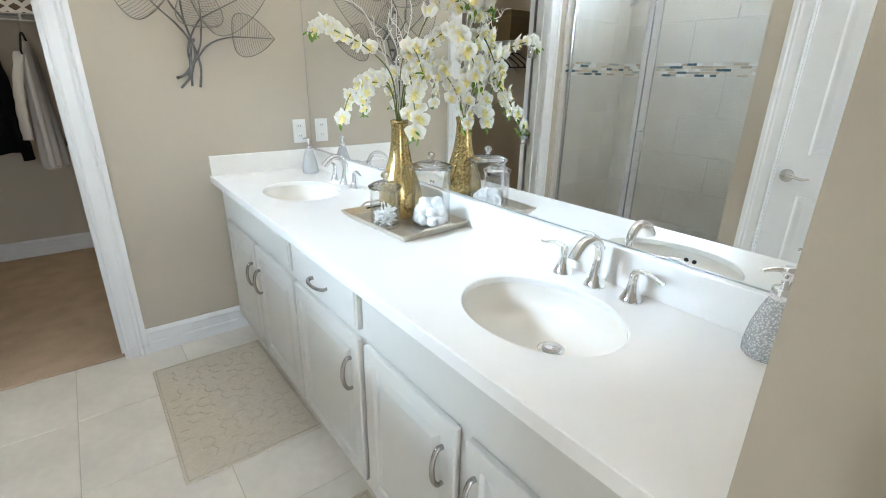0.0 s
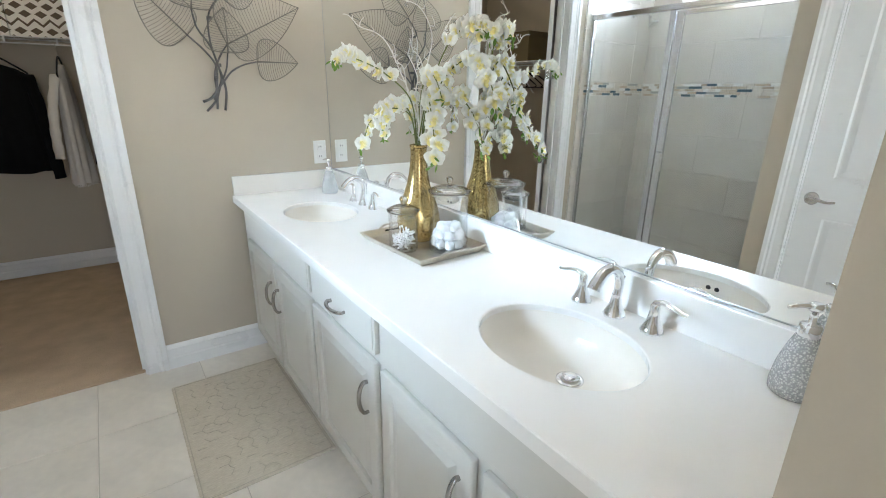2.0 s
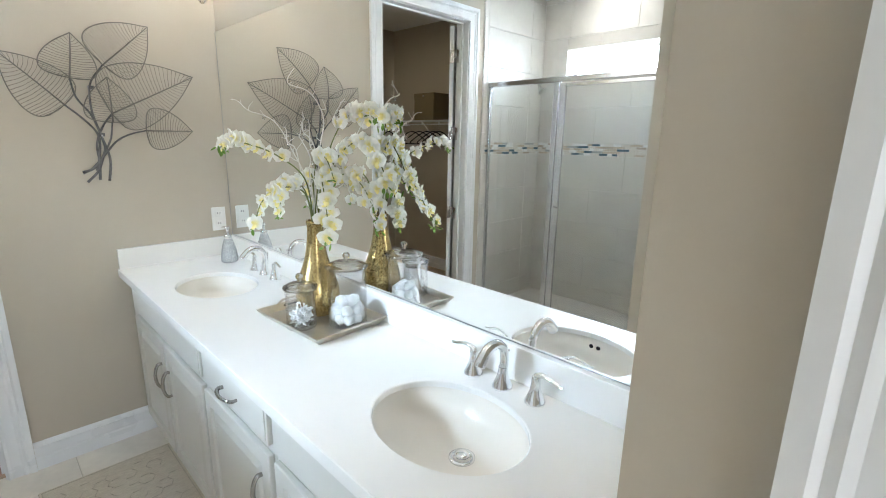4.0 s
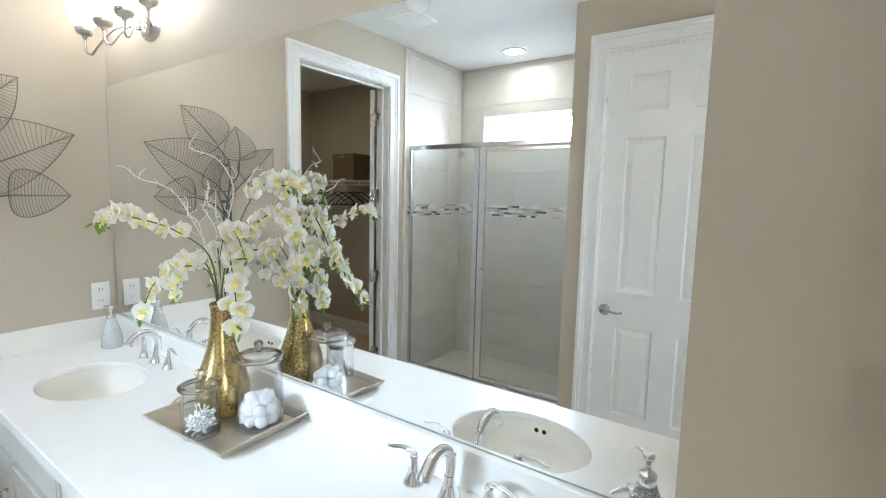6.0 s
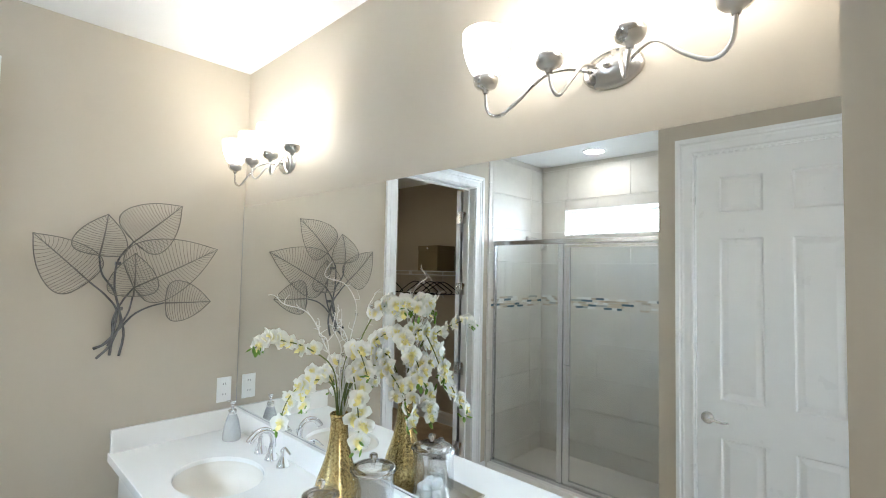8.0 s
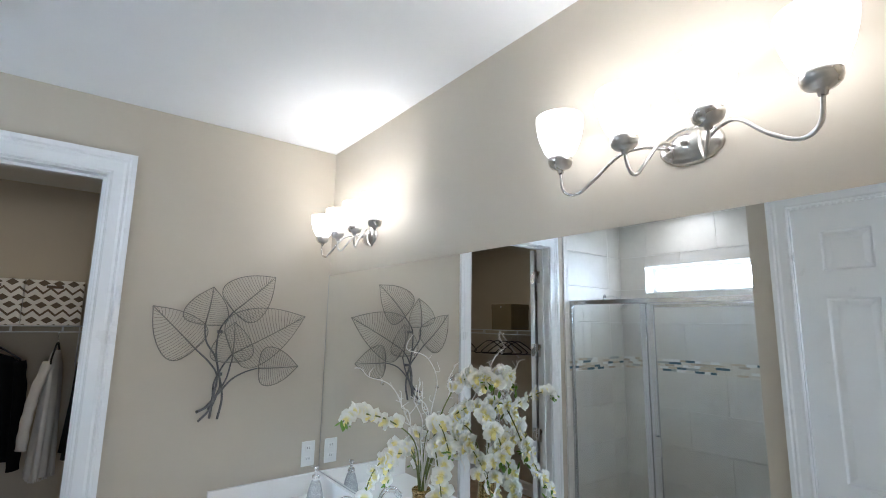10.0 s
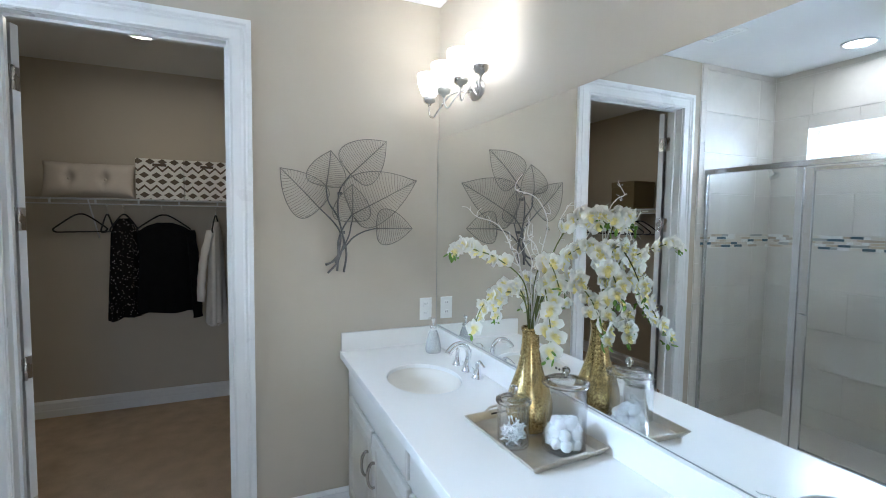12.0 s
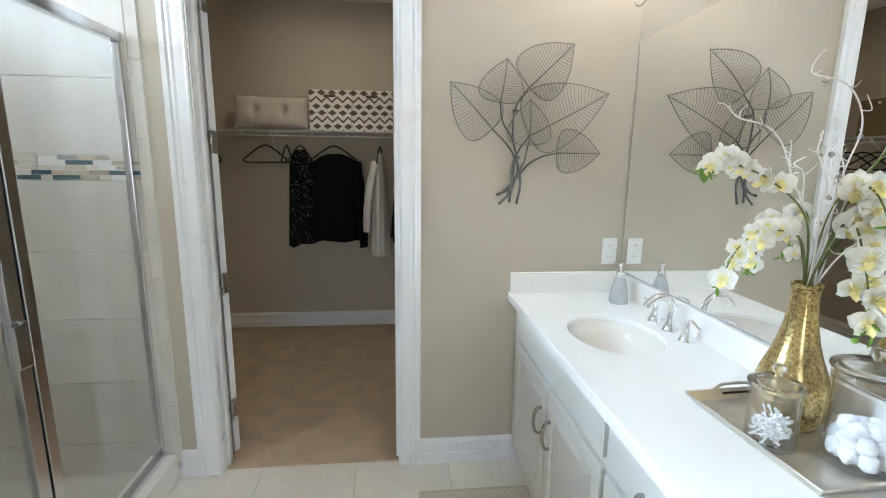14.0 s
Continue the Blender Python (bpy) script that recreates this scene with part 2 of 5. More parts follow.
def thin_petal(m):
    """Let part of the light through a petal, and give its throat a cream yellow blush."""
    nt = m.node_tree
    p = nt.nodes["Principled BSDF"]
    co, far, ramp = (nt.nodes.new("ShaderNode" + k) for k in ("TexCoord", "VectorMath", "ValToRGB"))
    far.operation = "LENGTH"
    nt.links.new(co.outputs["Object"], far.inputs[0])
    nt.links.new(far.outputs["Value"], ramp.inputs["Fac"])
    ramp.color_ramp.elements[0].position, ramp.color_ramp.elements[0].color = 0.004, lin(251, 240, 176)
    ramp.color_ramp.elements[1].position, ramp.color_ramp.elements[1].color = 0.015, lin(252, 250, 243)
    tr, mix = nt.nodes.new("ShaderNodeBsdfTranslucent"), nt.nodes.new("ShaderNodeMixShader")
    nt.links.new(ramp.outputs["Color"], p.inputs["Base Color"])
    nt.links.new(ramp.outputs["Color"], tr.inputs["Color"])
    mix.inputs[0].default_value = 0.42
    nt.links.new(p.outputs[0], mix.inputs[1])
    nt.links.new(tr.outputs[0], mix.inputs[2])
    nt.links.new(mix.outputs[0], nt.nodes["Material Output"].inputs["Surface"])


thin_petal(PETAL)
STEM = mat("green_stem", lin(112, 122, 60), 0.5, var=0.2, scale=12)
LEAF = mat("green_bud", lin(112, 150, 50), 0.45, var=0.25, scale=30)
TWIG = mat("white_twig", lin(232, 228, 220), 0.6, var=0.06, scale=40)
CRYSTAL = cut_glass("crystal_bead")
COTTON = mat("cotton", lin(248, 247, 245), 1.0, var=0.02, fine=200, bump=0.5, spec=0.1)
PAPER = mat("swab_paper", lin(240, 232, 220), 0.8, var=0.04)
WIRE = mat("antique_steel_wire", lin(132, 127, 118), 0.35, 0.9, var=0.25, scale=14)
STALK = mat("dark_steel_stem", lin(110, 108, 106), 0.3, 0.9, var=0.4, scale=30)
PLASTIC = mat("white_plastic", lin(238, 237, 232), 0.3, var=0.01, bump=0.0)
DARK = mat("dark_slot", lin(30, 28, 26), 0.6, var=0.05)
MOSAIC_POT = textured(mat("crackle_mosaic", lin(210, 214, 210), 0.2, 0.1), "cells", 260, 0.05, 0.60, lin(250, 249, 245), lin(180, 182, 180), bump=0.5)
SHADE = emitter("lit_opal_glass", (1.0, 0.95, 0.87), SCONCE)
BULB_GLOW = emitter("lit_frosted_bulb", (1.0, 0.91, 0.78), BULB)


def bulb_falloff(m):
    """Opal glass glows most round the bulb and less at its foot."""
    nt = m.node_tree
    co, sep, rng_ = (nt.nodes.new("ShaderNode" + k) for k in ("TexCoord", "SeparateXYZ", "MapRange"))
    nt.links.new(co.outputs["Object"], sep.inputs[0])
    nt.links.new(sep.outputs["Z"], rng_.inputs["Value"])
    rng_.inputs["From Min"].default_value, rng_.inputs["From Max"].default_value = 0.015, 0.075
    rng_.inputs["To Min"].default_value, rng_.inputs["To Max"].default_value = 0.30 * SCONCE, SCONCE
    nt.links.new(rng_.outputs["Result"], nt.nodes["Principled BSDF"].inputs["Emission Strength"])


bulb_falloff(SHADE)
LAMP = emitter("lit_recessed_lens", (1.0, 0.95, 0.88), CAN)
CLOSET_LAMP = emitter("lit_closet_lens", (1.0, 0.85, 0.60), CLOSET)
GLOW = emitter("bright_outdoors", (0.80, 0.91, 1.0), WINDOW_GLOW)
SHELF_WIRE = mat("white_vinyl_wire", lin(222, 222, 220), 0.4, var=0.02)
BLACK = mat("black_fabric", lin(20, 20, 21), 0.95, var=0.25, scale=20, spec=0.1)
BLACK_VELVET = mat("black_hanger", lin(18, 17, 17), 0.7, var=0.1)
WHITE_CLOTH = mat("white_cotton_cloth", lin(226, 222, 216), 0.9, var=0.05, scale=25, spec=0.1)
DOTTED = textured(mat("dotted_fabric", lin(24, 23, 23), 0.9, spec=0.1), "cells", 62, 0.17, 0.22, lin(214, 207, 194), lin(20, 19, 19), stretch=(1, 0.5, 1))
LINEN = mat("cream_linen", lin(204, 194, 180), 0.95, var=0.05, scale=12, fine=350, bump=0.4, spec=0.1)
OLIVE_BOX = mat("olive_card", lin(118, 104, 74), 0.8, var=0.06)
SEAT = mat("shower_seat_stone", lin(120, 114, 106), 0.4, var=0.15)


def box_pattern():
    m = bpy.data.materials.new("lattice_print")
    m.use_nodes = True
    nt = m.node_tree
    p = nt.nodes["Principled BSDF"]
    p.inputs["Roughness"].default_value = 0.85
    co = nt.nodes.new("ShaderNodeTexCoord")
    sep = nt.nodes.new("ShaderNodeSeparateXYZ")
    nt.links.new(co.outputs["Object"], sep.inputs[0])

    def math_node(op, a, b=0.0, c=0.0):
        n = nt.nodes.new("ShaderNodeMath")
        n.operation = op
        for i, v in enumerate((a, b, c)):
            if isinstance(v, (int, float)):
                n.inputs[i].default_value = v
            else:
                nt.links.new(v, n.inputs[i])
        return n.outputs[0]

    u = math_node("ADD", sep.outputs["X"], sep.outputs["Y"])
    tri_u = math_node("PINGPONG", math_node("ADD", u, 1.010), 0.0403)
    v = math_node("FRACT", math_node("ADD", math_node("DIVIDE", math_node("SUBTRACT", 0.309, sep.outputs["Z"]), 0.151), 0.014))
    # a row of rounded diamonds, a zigzag band, and a row of diamonds set half a step over
    upper = math_node("ADD", math_node("MULTIPLY", tri_u, 34.0), math_node("MULTIPLY", math_node("ABSOLUTE", math_node("SUBTRACT", v, 0.16)), 7.6))
    lower = math_node("ADD", math_node("MULTIPLY", math_node("SUBTRACT", 0.0403, tri_u), 34.0), math_node("MULTIPLY", math_node("ABSOLUTE", math_node("SUBTRACT", v, 0.84)), 7.6))
    diamond = math_node("LESS_THAN", math_node("MINIMUM", upper, lower), 1.14)
    crest = math_node("MULTIPLY_ADD", tri_u, -6.2, 0.625)
    band = math_node("LESS_THAN", math_node("ABSOLUTE", math_node("SUBTRACT", v, crest)), 0.056)
    both = math_node("MAXIMUM", diamond, band)
    mix = nt.nodes.new("ShaderNodeMix")
    mix.data_type = "RGBA"
    nt.links.new(both, mix.inputs["Factor"])
    mix.inputs["A"].default_value, mix.inputs["B"].default_value = lin(234, 230, 222), lin(104, 90, 76)
    nt.links.new(mix.outputs["Result"], p.inputs["Base Color"])
    return m


LATTICE = box_pattern()


def mosaic_material():
    m = mat("glass_mosaic", (0.7, 0.66, 0.58, 1), 0.2, bump=0.0)
    nt = m.node_tree
    oi = nt.nodes.new("ShaderNodeObjectInfo")
    ramp = nt.nodes.new("ShaderNodeValToRGB")
    ramp.color_ramp.interpolation = "CONSTANT"
    tones = [(0.0, lin(222, 214, 200)), (0.3, lin(205, 190, 168)), (0.5, lin(236, 234, 228)), (0.72, lin(188, 176, 158)), (0.82, lin(84, 108, 118)), (0.94, lin(176, 178, 172))]
    ramp.color_ramp.elements[0].color = tones[0][1]
    ramp.color_ramp.elements[1].position, ramp.color_ramp.elements[1].color = tones[1]
    for pos, col in tones[2:]:
        ramp.color_ramp.elements.new(pos).color = col
    nt.links.new(oi.outputs["Random"], ramp.inputs["Fac"])
    nt.links.new(ramp.outputs["Color"], nt.nodes["Principled BSDF"].inputs["Base Color"])
    return m


MOSAIC = mosaic_material()

# ---- large structure ----
TOP = 2.744
setting("wall_north", boxes((-1.28, 3.08, 0, -0.065, 3.20, TOP), (0.81, 3.08, 0, 1.98, 3.20, TOP), (-0.065, 3.08, 2.415, 0.81, 3.20, TOP)), WALL, "greige painted wall with the closet doorway", "wall")
setting("wall_east", boxes((1.866, 0.624, 0, 1.98, 3.08, TOP)), WALL, "greige painted wall behind the vanity mirror", "wall")
setting("wall_return", boxes((1.331, 0.50, 0, 1.98, 0.624, TOP)), WALL, "greige painted wall end beside the vanity", "wall")
setting("wall_entry", boxes((1.331, 0.415, 0, 1.45, 0.50, TOP), (1.331, -1.9, 0, 1.45, -0.435, TOP), (1.331, -0.435, 2.415, 1.45, 0.415, TOP)), WALL, "greige painted wall round a white door", "wall")
# unseen closing wall; its opening is added for the fill lamp
setting("wall_south", boxes((-0.25, -2.02, 0, -0.05, -1.9, TOP), (1.15, -2.02, 0, 1.45, -1.9, TOP), (-0.05, -2.02, 0, 1.15, -1.9, 0.8), (-0.05, -2.02, 2.1, 1.15, -1.9, TOP)), WALL, "unseen greige painted closing wall with an added window opening", "wall")
setting("wall_west", boxes((-0.25, 1.455, 0, -0.13, 1.644, TOP), (-0.25, -1.9, 0, -0.13, 0.61, TOP), (-0.25, 0.61, 2.445, -0.13, 1.455, TOP)), WALL, "greige painted wall round a panel door", "wall")
shower_back = setting("wall_shower_back", boxes((-1.28, 1.52, 0, -1.08, 1.90, TOP), (-1.28, 2.82, 0, -1.08, 3.08, TOP), (-1.28, 1.90, 0, -1.08, 2.82, 2.06), (-1.28, 1.90, 2.30, -1.08, 2.82, TOP)), WALL_GROUT, "tiled shower wall with a high window", "wall")
shower_side = setting("wall_shower_side", boxes((-1.08, 1.52, 0, -0.25, 1.640, TOP)), WALL_GROUT, "tiled shower side wall", "wall")
shower_end = setting("wall_shower_end", boxes((-1.08, 3.076, 0.0, -0.229, 3.08, TOP)), WALL_GROUT, "tiled shower end wall", "wall")
setting("ceiling", boxes((-1.28, -2.02, TOP, 1.98, 3.20, 2.82)), CEIL, "white painted ceiling", "ceiling")
setting("closet_ceiling", boxes((-1.08, 3.20, TOP, 1.62, 5.23, 2.82)), CEIL, "white painted closet ceiling", "ceiling")
setting("wall_closet_north", boxes((-1.08, 5.11, 0, 1.62, 5.23, TOP)), WALL, "greige painted closet wall behind hanging clothes", "wall")
setting("wall_closet_west", boxes((-1.08, 3.20, 0, -0.96, 5.11, TOP)), WALL, "greige painted closet side wall", "wall")
setting("wall_closet_east", boxes((1.50, 3.20, 0, 1.62, 5.11, TOP)), WALL, "greige painted closet side wall", "wall")
floor = setting("floor", boxes((-0.25, -2.02, -0.08, 1.98, 3.11, -0.003)), GROUT, "beige ceramic tile floor with pale grout", "floor")
setting("carpet", boxes((-1.08, 3.11, -0.08, 1.62, 5.23, 0.004)), CARPET, "short brown carpet in the closet", "carpet")
setting("shower_floor", boxes((-1.28, 1.52, -0.08, -0.37, 3.08, 0.035)), GROUT, "cream shower floor", "floor")
setting("shower_curb", boxes((-0.37, 1.645, -0.08, -0.25, 3.076, 0.115), bevel=0.006), STONE, "white stone shower curb", "curb")

CASE = [(0, 0), (0, 0.010), (0.006, 0.015), (0.016, 0.011), (0.052, 0.012), (0.062, 0.017), (0.072, 0.014), (0.080, 0.022), (0.100, 0.022), (0.100, 0)]


def casing(name, axis, plane, out, a, b, h, label):
    """Door trim with mitred corners on a wall; out is the side that it faces."""
    bm = bmesh.new()
    rows = []
    for u, v in CASE:
        row = []
        for s, z in ((a - u, 0), (a - u, h + u), (b + u, h + u), (b + u, 0)):
            d = plane + out * v
            row.append(bm.verts.new((s, d, z) if axis == "y" else (d, s, z)))
        rows.append(row)
    for p, q in zip(rows, rows[1:]):
        for k in range(3):
            bm.faces.new((p[k], p[k + 1], q[k + 1], q[k]))
    for k in (0, 3):
        bm.faces.new([r[k] for r in rows])
    return setting(name, bm, TRIM, label, "door trim")


casing("closet_door_trim", "y", 3.08, -1, -0.050, 0.796, 2.398, "white moulded closet door casing")
casing("closet_inner_trim", "y", 3.20, 1, -0.050, 0.796, 2.398, "white moulded casing inside the closet")
casing("west_door_trim", "x", -0.13, 1, 0.625, 1.440, 2.430, "white moulded door casing")
casing("entry_door_trim", "x", 1.331, -1, -0.42, 0.393, 2.398, "white moulded door casing")
setting("closet_jamb", boxes((-0.065, 3.08, 0, -0.045, 3.20, 2.415), (0.79, 3.08, 0, 0.81, 3.20, 2.415), (-0.045, 3.08, 2.395, 0.79, 3.20, 2.415),
                             (0.778, 3.135, 0, 0.79, 3.165, 2.383), (-0.045, 3.135, 2.383, 0.79, 3.165, 2.395), (-0.045, 3.135, 0, -0.033, 3.165, 2.383)), TRIM, "white painted door jamb", "door jamb")
setting("west_jamb", boxes((-0.25, 1.435, 0, -0.13, 1.455, 2.445), (-0.25, 0.61, 0, -0.13, 0.63, 2.445), (-0.25, 0.63, 2.425, -0.13, 1.435, 2.445)), TRIM, "white painted door jamb", "door jamb")
setting("entry_jamb", boxes((1.331, 0.39, 0, 1.45, 0.415, 2.415), (1.331, -0.435, 0, 1.45, -0.415, 2.415), (1.331, -0.415, 2.395, 1.45, 0.39, 2.415)), TRIM, "white painted door jamb", "door jamb")

BASE = [(0, 0), (0.016, 0), (0.016, 0.062), (0.011, 0.070), (0.012, 0.078), (0.011, 0.118), (0.015, 0.124), (0.011, 0.134), (0.005, 0.145), (0, 0.147)]


def baseboard(name, p0, p1, n, label="white moulded baseboard", h=0.91):
    """Skirting from p0 to p1 along the floor, standing out from the wall along n."""
    bm = bmesh.new()
    rows = [[bm.verts.new((p[0] + n[0] * d, p[1] + n[1] * d, z * h)) for p in (p0, p1)] for d, z in BASE]
    for a, b in zip(rows, rows[1:] + rows[:1]):
        bm.faces.new((a[0], a[1], b[1], b[0]))
    bm.faces.new([r[0] for r in rows])
    bm.faces.new([r[1] for r in reversed(rows)])
    return setting(name, bm, TRIM, label, "baseboard")


baseboard("baseboard_north", (0.897, 3.08), (1.40, 3.08), (0, -1))
baseboard("baseboard_north_stub", (-0.227, 3.08), (-0.151, 3.08), (0, -1))
baseboard("baseboard_closet_north", (-0.96, 5.11), (1.50, 5.11), (0, -1), "white baseboard in the closet")
baseboard("baseboard_closet_west", (-0.96, 3.23), (-0.96, 5.10), (1, 0), "white baseboard in the closet")
baseboard("baseboard_west", (-0.13, -1.9), (-0.13, 0.52), (1, 0))
baseboard("baseboard_west_stub", (-0.13, 1.545), (-0.13, 1.64), (1, 0))
baseboard("baseboard_return", (1.331, 0.497), (1.331, 0.622), (-1, 0))

# shower window and the bright outdoors
win = thing("window_1", (-1.20, 2.36, 2.06), "white vinyl transom window over the shower", "window")
tagged(win, kind="structure")
part("window_frame", boxes((-1.26, 1.90, 2.06, -1.20, 1.935, 2.30), (-1.26, 2.785, 2.06, -1.20, 2.82, 2.30), (-1.26, 1.935, 2.06, -1.20, 2.785, 2.09), (-1.26, 1.935, 2.27, -1.20, 2.785, 2.30), bevel=0.003), TRIM, win)
pane = part("pane", boxes((-1.236, 1.935, 2.09, -1.230, 2.785, 2.27)), GLASS, win)
pane.visible_shadow = False
part("window_sill", boxes((-1.198, 1.902, 2.0605, -1.07, 2.818, 2.068)), STONE, win)
setting("backdrop", boxes((-4.42, -0.6, 0.6, -4.40, 6.4, 5.4)), GLOW, "bright overcast outdoors", "backdrop")
# unseen window, added to frame the fill lamp
added_win = thing("window_2", (0.55, -1.96, 0.8), "unseen white framed window added round a fill lamp", "window")
tagged(added_win, kind="structure")
part("window_frame", boxes((-0.05, -1.99, 0.8, 0.0, -1.93, 2.1), (1.10, -1.99, 0.8, 1.15, -1.93, 2.1), (0.0, -1.99, 0.8, 1.10, -1.93, 0.85), (0.0, -1.99, 2.05, 1.10, -1.93, 2.1), (0.53, -1.98, 0.85, 0.57, -1.94, 2.05)), TRIM, added_win)


# ---- doors ----
def panel_face(bm, w, h, cells, t, slope=0.012, deep=0.009):
    """A slab 0..w by 0..h, its face at y=0 and back at y=t, with sunk cells (x0, z0, x1, z1)."""
    xs = sorted({0.0, w, *[c[0] for c in cells], *[c[2] for c in cells]})
    zs = sorted({0.0, h, *[c[1] for c in cells], *[c[3] for c in cells]})
    for y, back in ((0.0, False), (t, True)):
        grid = {(x, z): bm.verts.new((x, y, z)) for x in xs for z in zs}
        sunk = []
        for x0, x1 in zip(xs, xs[1:]):
            for z0, z1 in zip(zs, zs[1:]):
                loop = [grid[x0, z0], grid[x1, z0], grid[x1, z1], grid[x0, z1]]
                f = bm.faces.new(loop[::-1] if back else loop)
                if any(c[0] <= x0 and x1 <= c[2] and c[1] <= z0 and z1 <= c[3] for c in cells):
                    sunk.append(f)
        bm.normal_update()
        if sunk:
            bmesh.ops.inset_individual(bm, faces=sunk, thickness=slope, depth=-deep)
    for x0, x1 in zip(xs, xs[1:]):
        for z in (0.0, h):
            pts = [(x0, 0, z), (x1, 0, z), (x1, t, z), (x0, t, z)]
            bm.faces.new([bm.verts.new(p) for p in pts])
    for z0, z1 in zip(zs, zs[1:]):
        for x in (0.0, w):
            pts = [(x, 0, z0), (x, 0, z1), (x, t, z1), (x, t, z0)]
            bm.faces.new([bm.verts.new(p) for p in pts])
    bmesh.ops.remove_doubles(bm, verts=bm.verts, dist=1e-5)
    return bm


def raised(x0, z0, x1, z1, y0, y1, run):
    """A raised field with sloping margins, from depth y0 at its foot to y1."""
    bm = bmesh.new()
    rings = [[bm.verts.new((x, y, z)) for x, z in ((x0 + i, z0 + i), (x1 - i, z0 + i), (x1 - i, z1 - i), (x0 + i, z1 - i))] for y, i in ((y0, 0), (y1, run))]
    for k in range(4):
        bm.faces.new((rings[0][k], rings[0][(k + 1) % 4], rings[1][(k + 1) % 4], rings[1][k]))
    bm.faces.new(rings[1])
    bm.faces.new(rings[0][::-1])
    return bm


def lever(parent, x, z, y, toward):
    """Round rose and lever handle standing out towards -y."""
    bm = bmesh.new()
    lathe(bm, [(0, 0), (0.034, 0), (0.034, 0.006), (0.026, 0.012), (0.013, 0.016), (0.012, 0.05), (0, 0.05)], (0, 0, 0), 24)
    bm.transform(Matrix.Translation((x, y, z)) @ Matrix.Rotation(radians(90), 4, "X"))
    tube(bm, spline([(x, y - 0.046, z), (x + toward * 0.04, y - 0.050, z + 0.002), (x + toward * 0.08, y - 0.049, z - 0.004), (x + toward * 0.115, y - 0.044, z + 0.001)], 5), [0.010, 0.006], 10)
    return part("door_handle", bm, NICKEL, parent, "satin nickel lever handle")


def six_panel(name, w, h, label, handle_x, toward):
    door = thing(name, (0, 0, 0), label, "door")
    tagged(door, kind="structure")
    m, gap = 0.122, 0.130
    pw = (w - 2 * m - gap) / 2
    cells = [(x, z0, x + pw, z1) for x in (m, m + pw + gap) for z0, z1 in ((0.24, 0.785), (1.0, 1.92), (2.065, 2.275))]
    part("slab", panel_face(bmesh.new(), w, h, cells, 0.035), TRIM, door)
    for c in cells:
        part("panel", raised(c[0] + 0.016, c[1] + 0.016, c[2] - 0.016, c[3] - 0.016, 0.0085, 0.002, 0.026), TRIM, door)
    lever(door, handle_x, 0.885, 0.0, toward)
    return door


west_door = six_panel("door_west", 0.800, 2.415, "closed white six-panel door with a lever handle", 0.800 - 0.055, -1)
west_door.matrix_basis = pose(-0.142, 0.632, 0.008, 0, 0, 90)
entry_door = six_panel("door_entry", 0.800, 2.380, "closed white six-panel entry door", 0.055, 1)
entry_door.matrix_basis = pose(1.364, 0.388, 0.008, 0, 0, -90)
closet_door = six_panel("door_closet", 0.820, 2.380, "white six-panel closet door standing open", 0.820 - 0.06, -1)
closet_door.matrix_basis = pose(-0.028, 3.262, 0.010, 0, 0, 152)
for z in (0.25, 0.90, 1.56, 2.16):
    hinge = thing("hinge", (-0.045, 3.185, z), "brushed nickel door hinge on the closet jamb", "hinge", "closet door hinges")
    part("leaf", boxes((-0.0445, 3.166, z - 0.05, -0.0425, 3.20, z + 0.05)), NICKEL, hinge)
    part("knuckle", lathe(bmesh.new(), [(0, -0.05), (0.007, -0.05), (0.007, 0.05), (0, 0.05)], (-0.036, 3.214, z), 12), NICKEL, hinge)
    plate = boxes((-0.0025, 0.003, z - 0.05, -0.0005, 0.033, z + 0.05))
    plate.transform(pose(-0.028, 3.262, 0, 0, 0, 152))
    part("leaf", plate, NICKEL, hinge)

# ---- vanity ----
FX = 1.338


def handle_pull(parent, p, vertical=True, length=0.105):
    """Arched bar pull on a cabinet front; p is its middle, it stands out towards -x."""
    k = length / 2
    pts = [(0.0, -k), (-0.014, -k), (-0.026, -k * 0.6), (-0.030, 0), (-0.026, k * 0.6), (-0.014, k), (0.0, k)]
    if vertical:
        path = [(p[0] + d, p[1], p[2] + s) for d, s in pts]
    else:
        path = [(p[0] + d, p[1] + s, p[2]) for d, s in pts]
    return part("handle", tube(bmesh.new(), spline(path, 5), [0.0055] * 31, 10, 1.25), PULL, parent, "arched brushed nickel pull")


def front(name, parent, y0, y1, z0, z1, panelled):
    """A cabinet front with its face at x = FX; y0 is the far edge."""
    w, h = y0 - y1, z1 - z0
    bm = bmesh.new()
    if panelled:
        panel_face(bm, w, h, [(0.048, 0.048, w - 0.048, h - 0.048)], 0.02, 0.010, 0.008)
    else:
        box(bm, 0, 0.003, 0, w, 0.02, h)
        box(bm, 0.010, 0, 0.010, w - 0.010, 0.0035, h - 0.010)
    turn = pose(FX, y0, z0, 0, 0, -90)
    bm.transform(turn)
    ob = part(name, bm, CABINET, parent)
    if panelled:
        f = raised(0.062, 0.062, w - 0.062, h - 0.062, 0.0078, 0.0015, 0.024)
        f.transform(turn)
        part("panel", f, CABINET, ob)
    mod = ob.modifiers.new("edge", "BEVEL")
    mod.width, mod.segments, mod.limit_method, mod.angle_limit = 0.005, 2, "ANGLE", radians(60)
    return ob


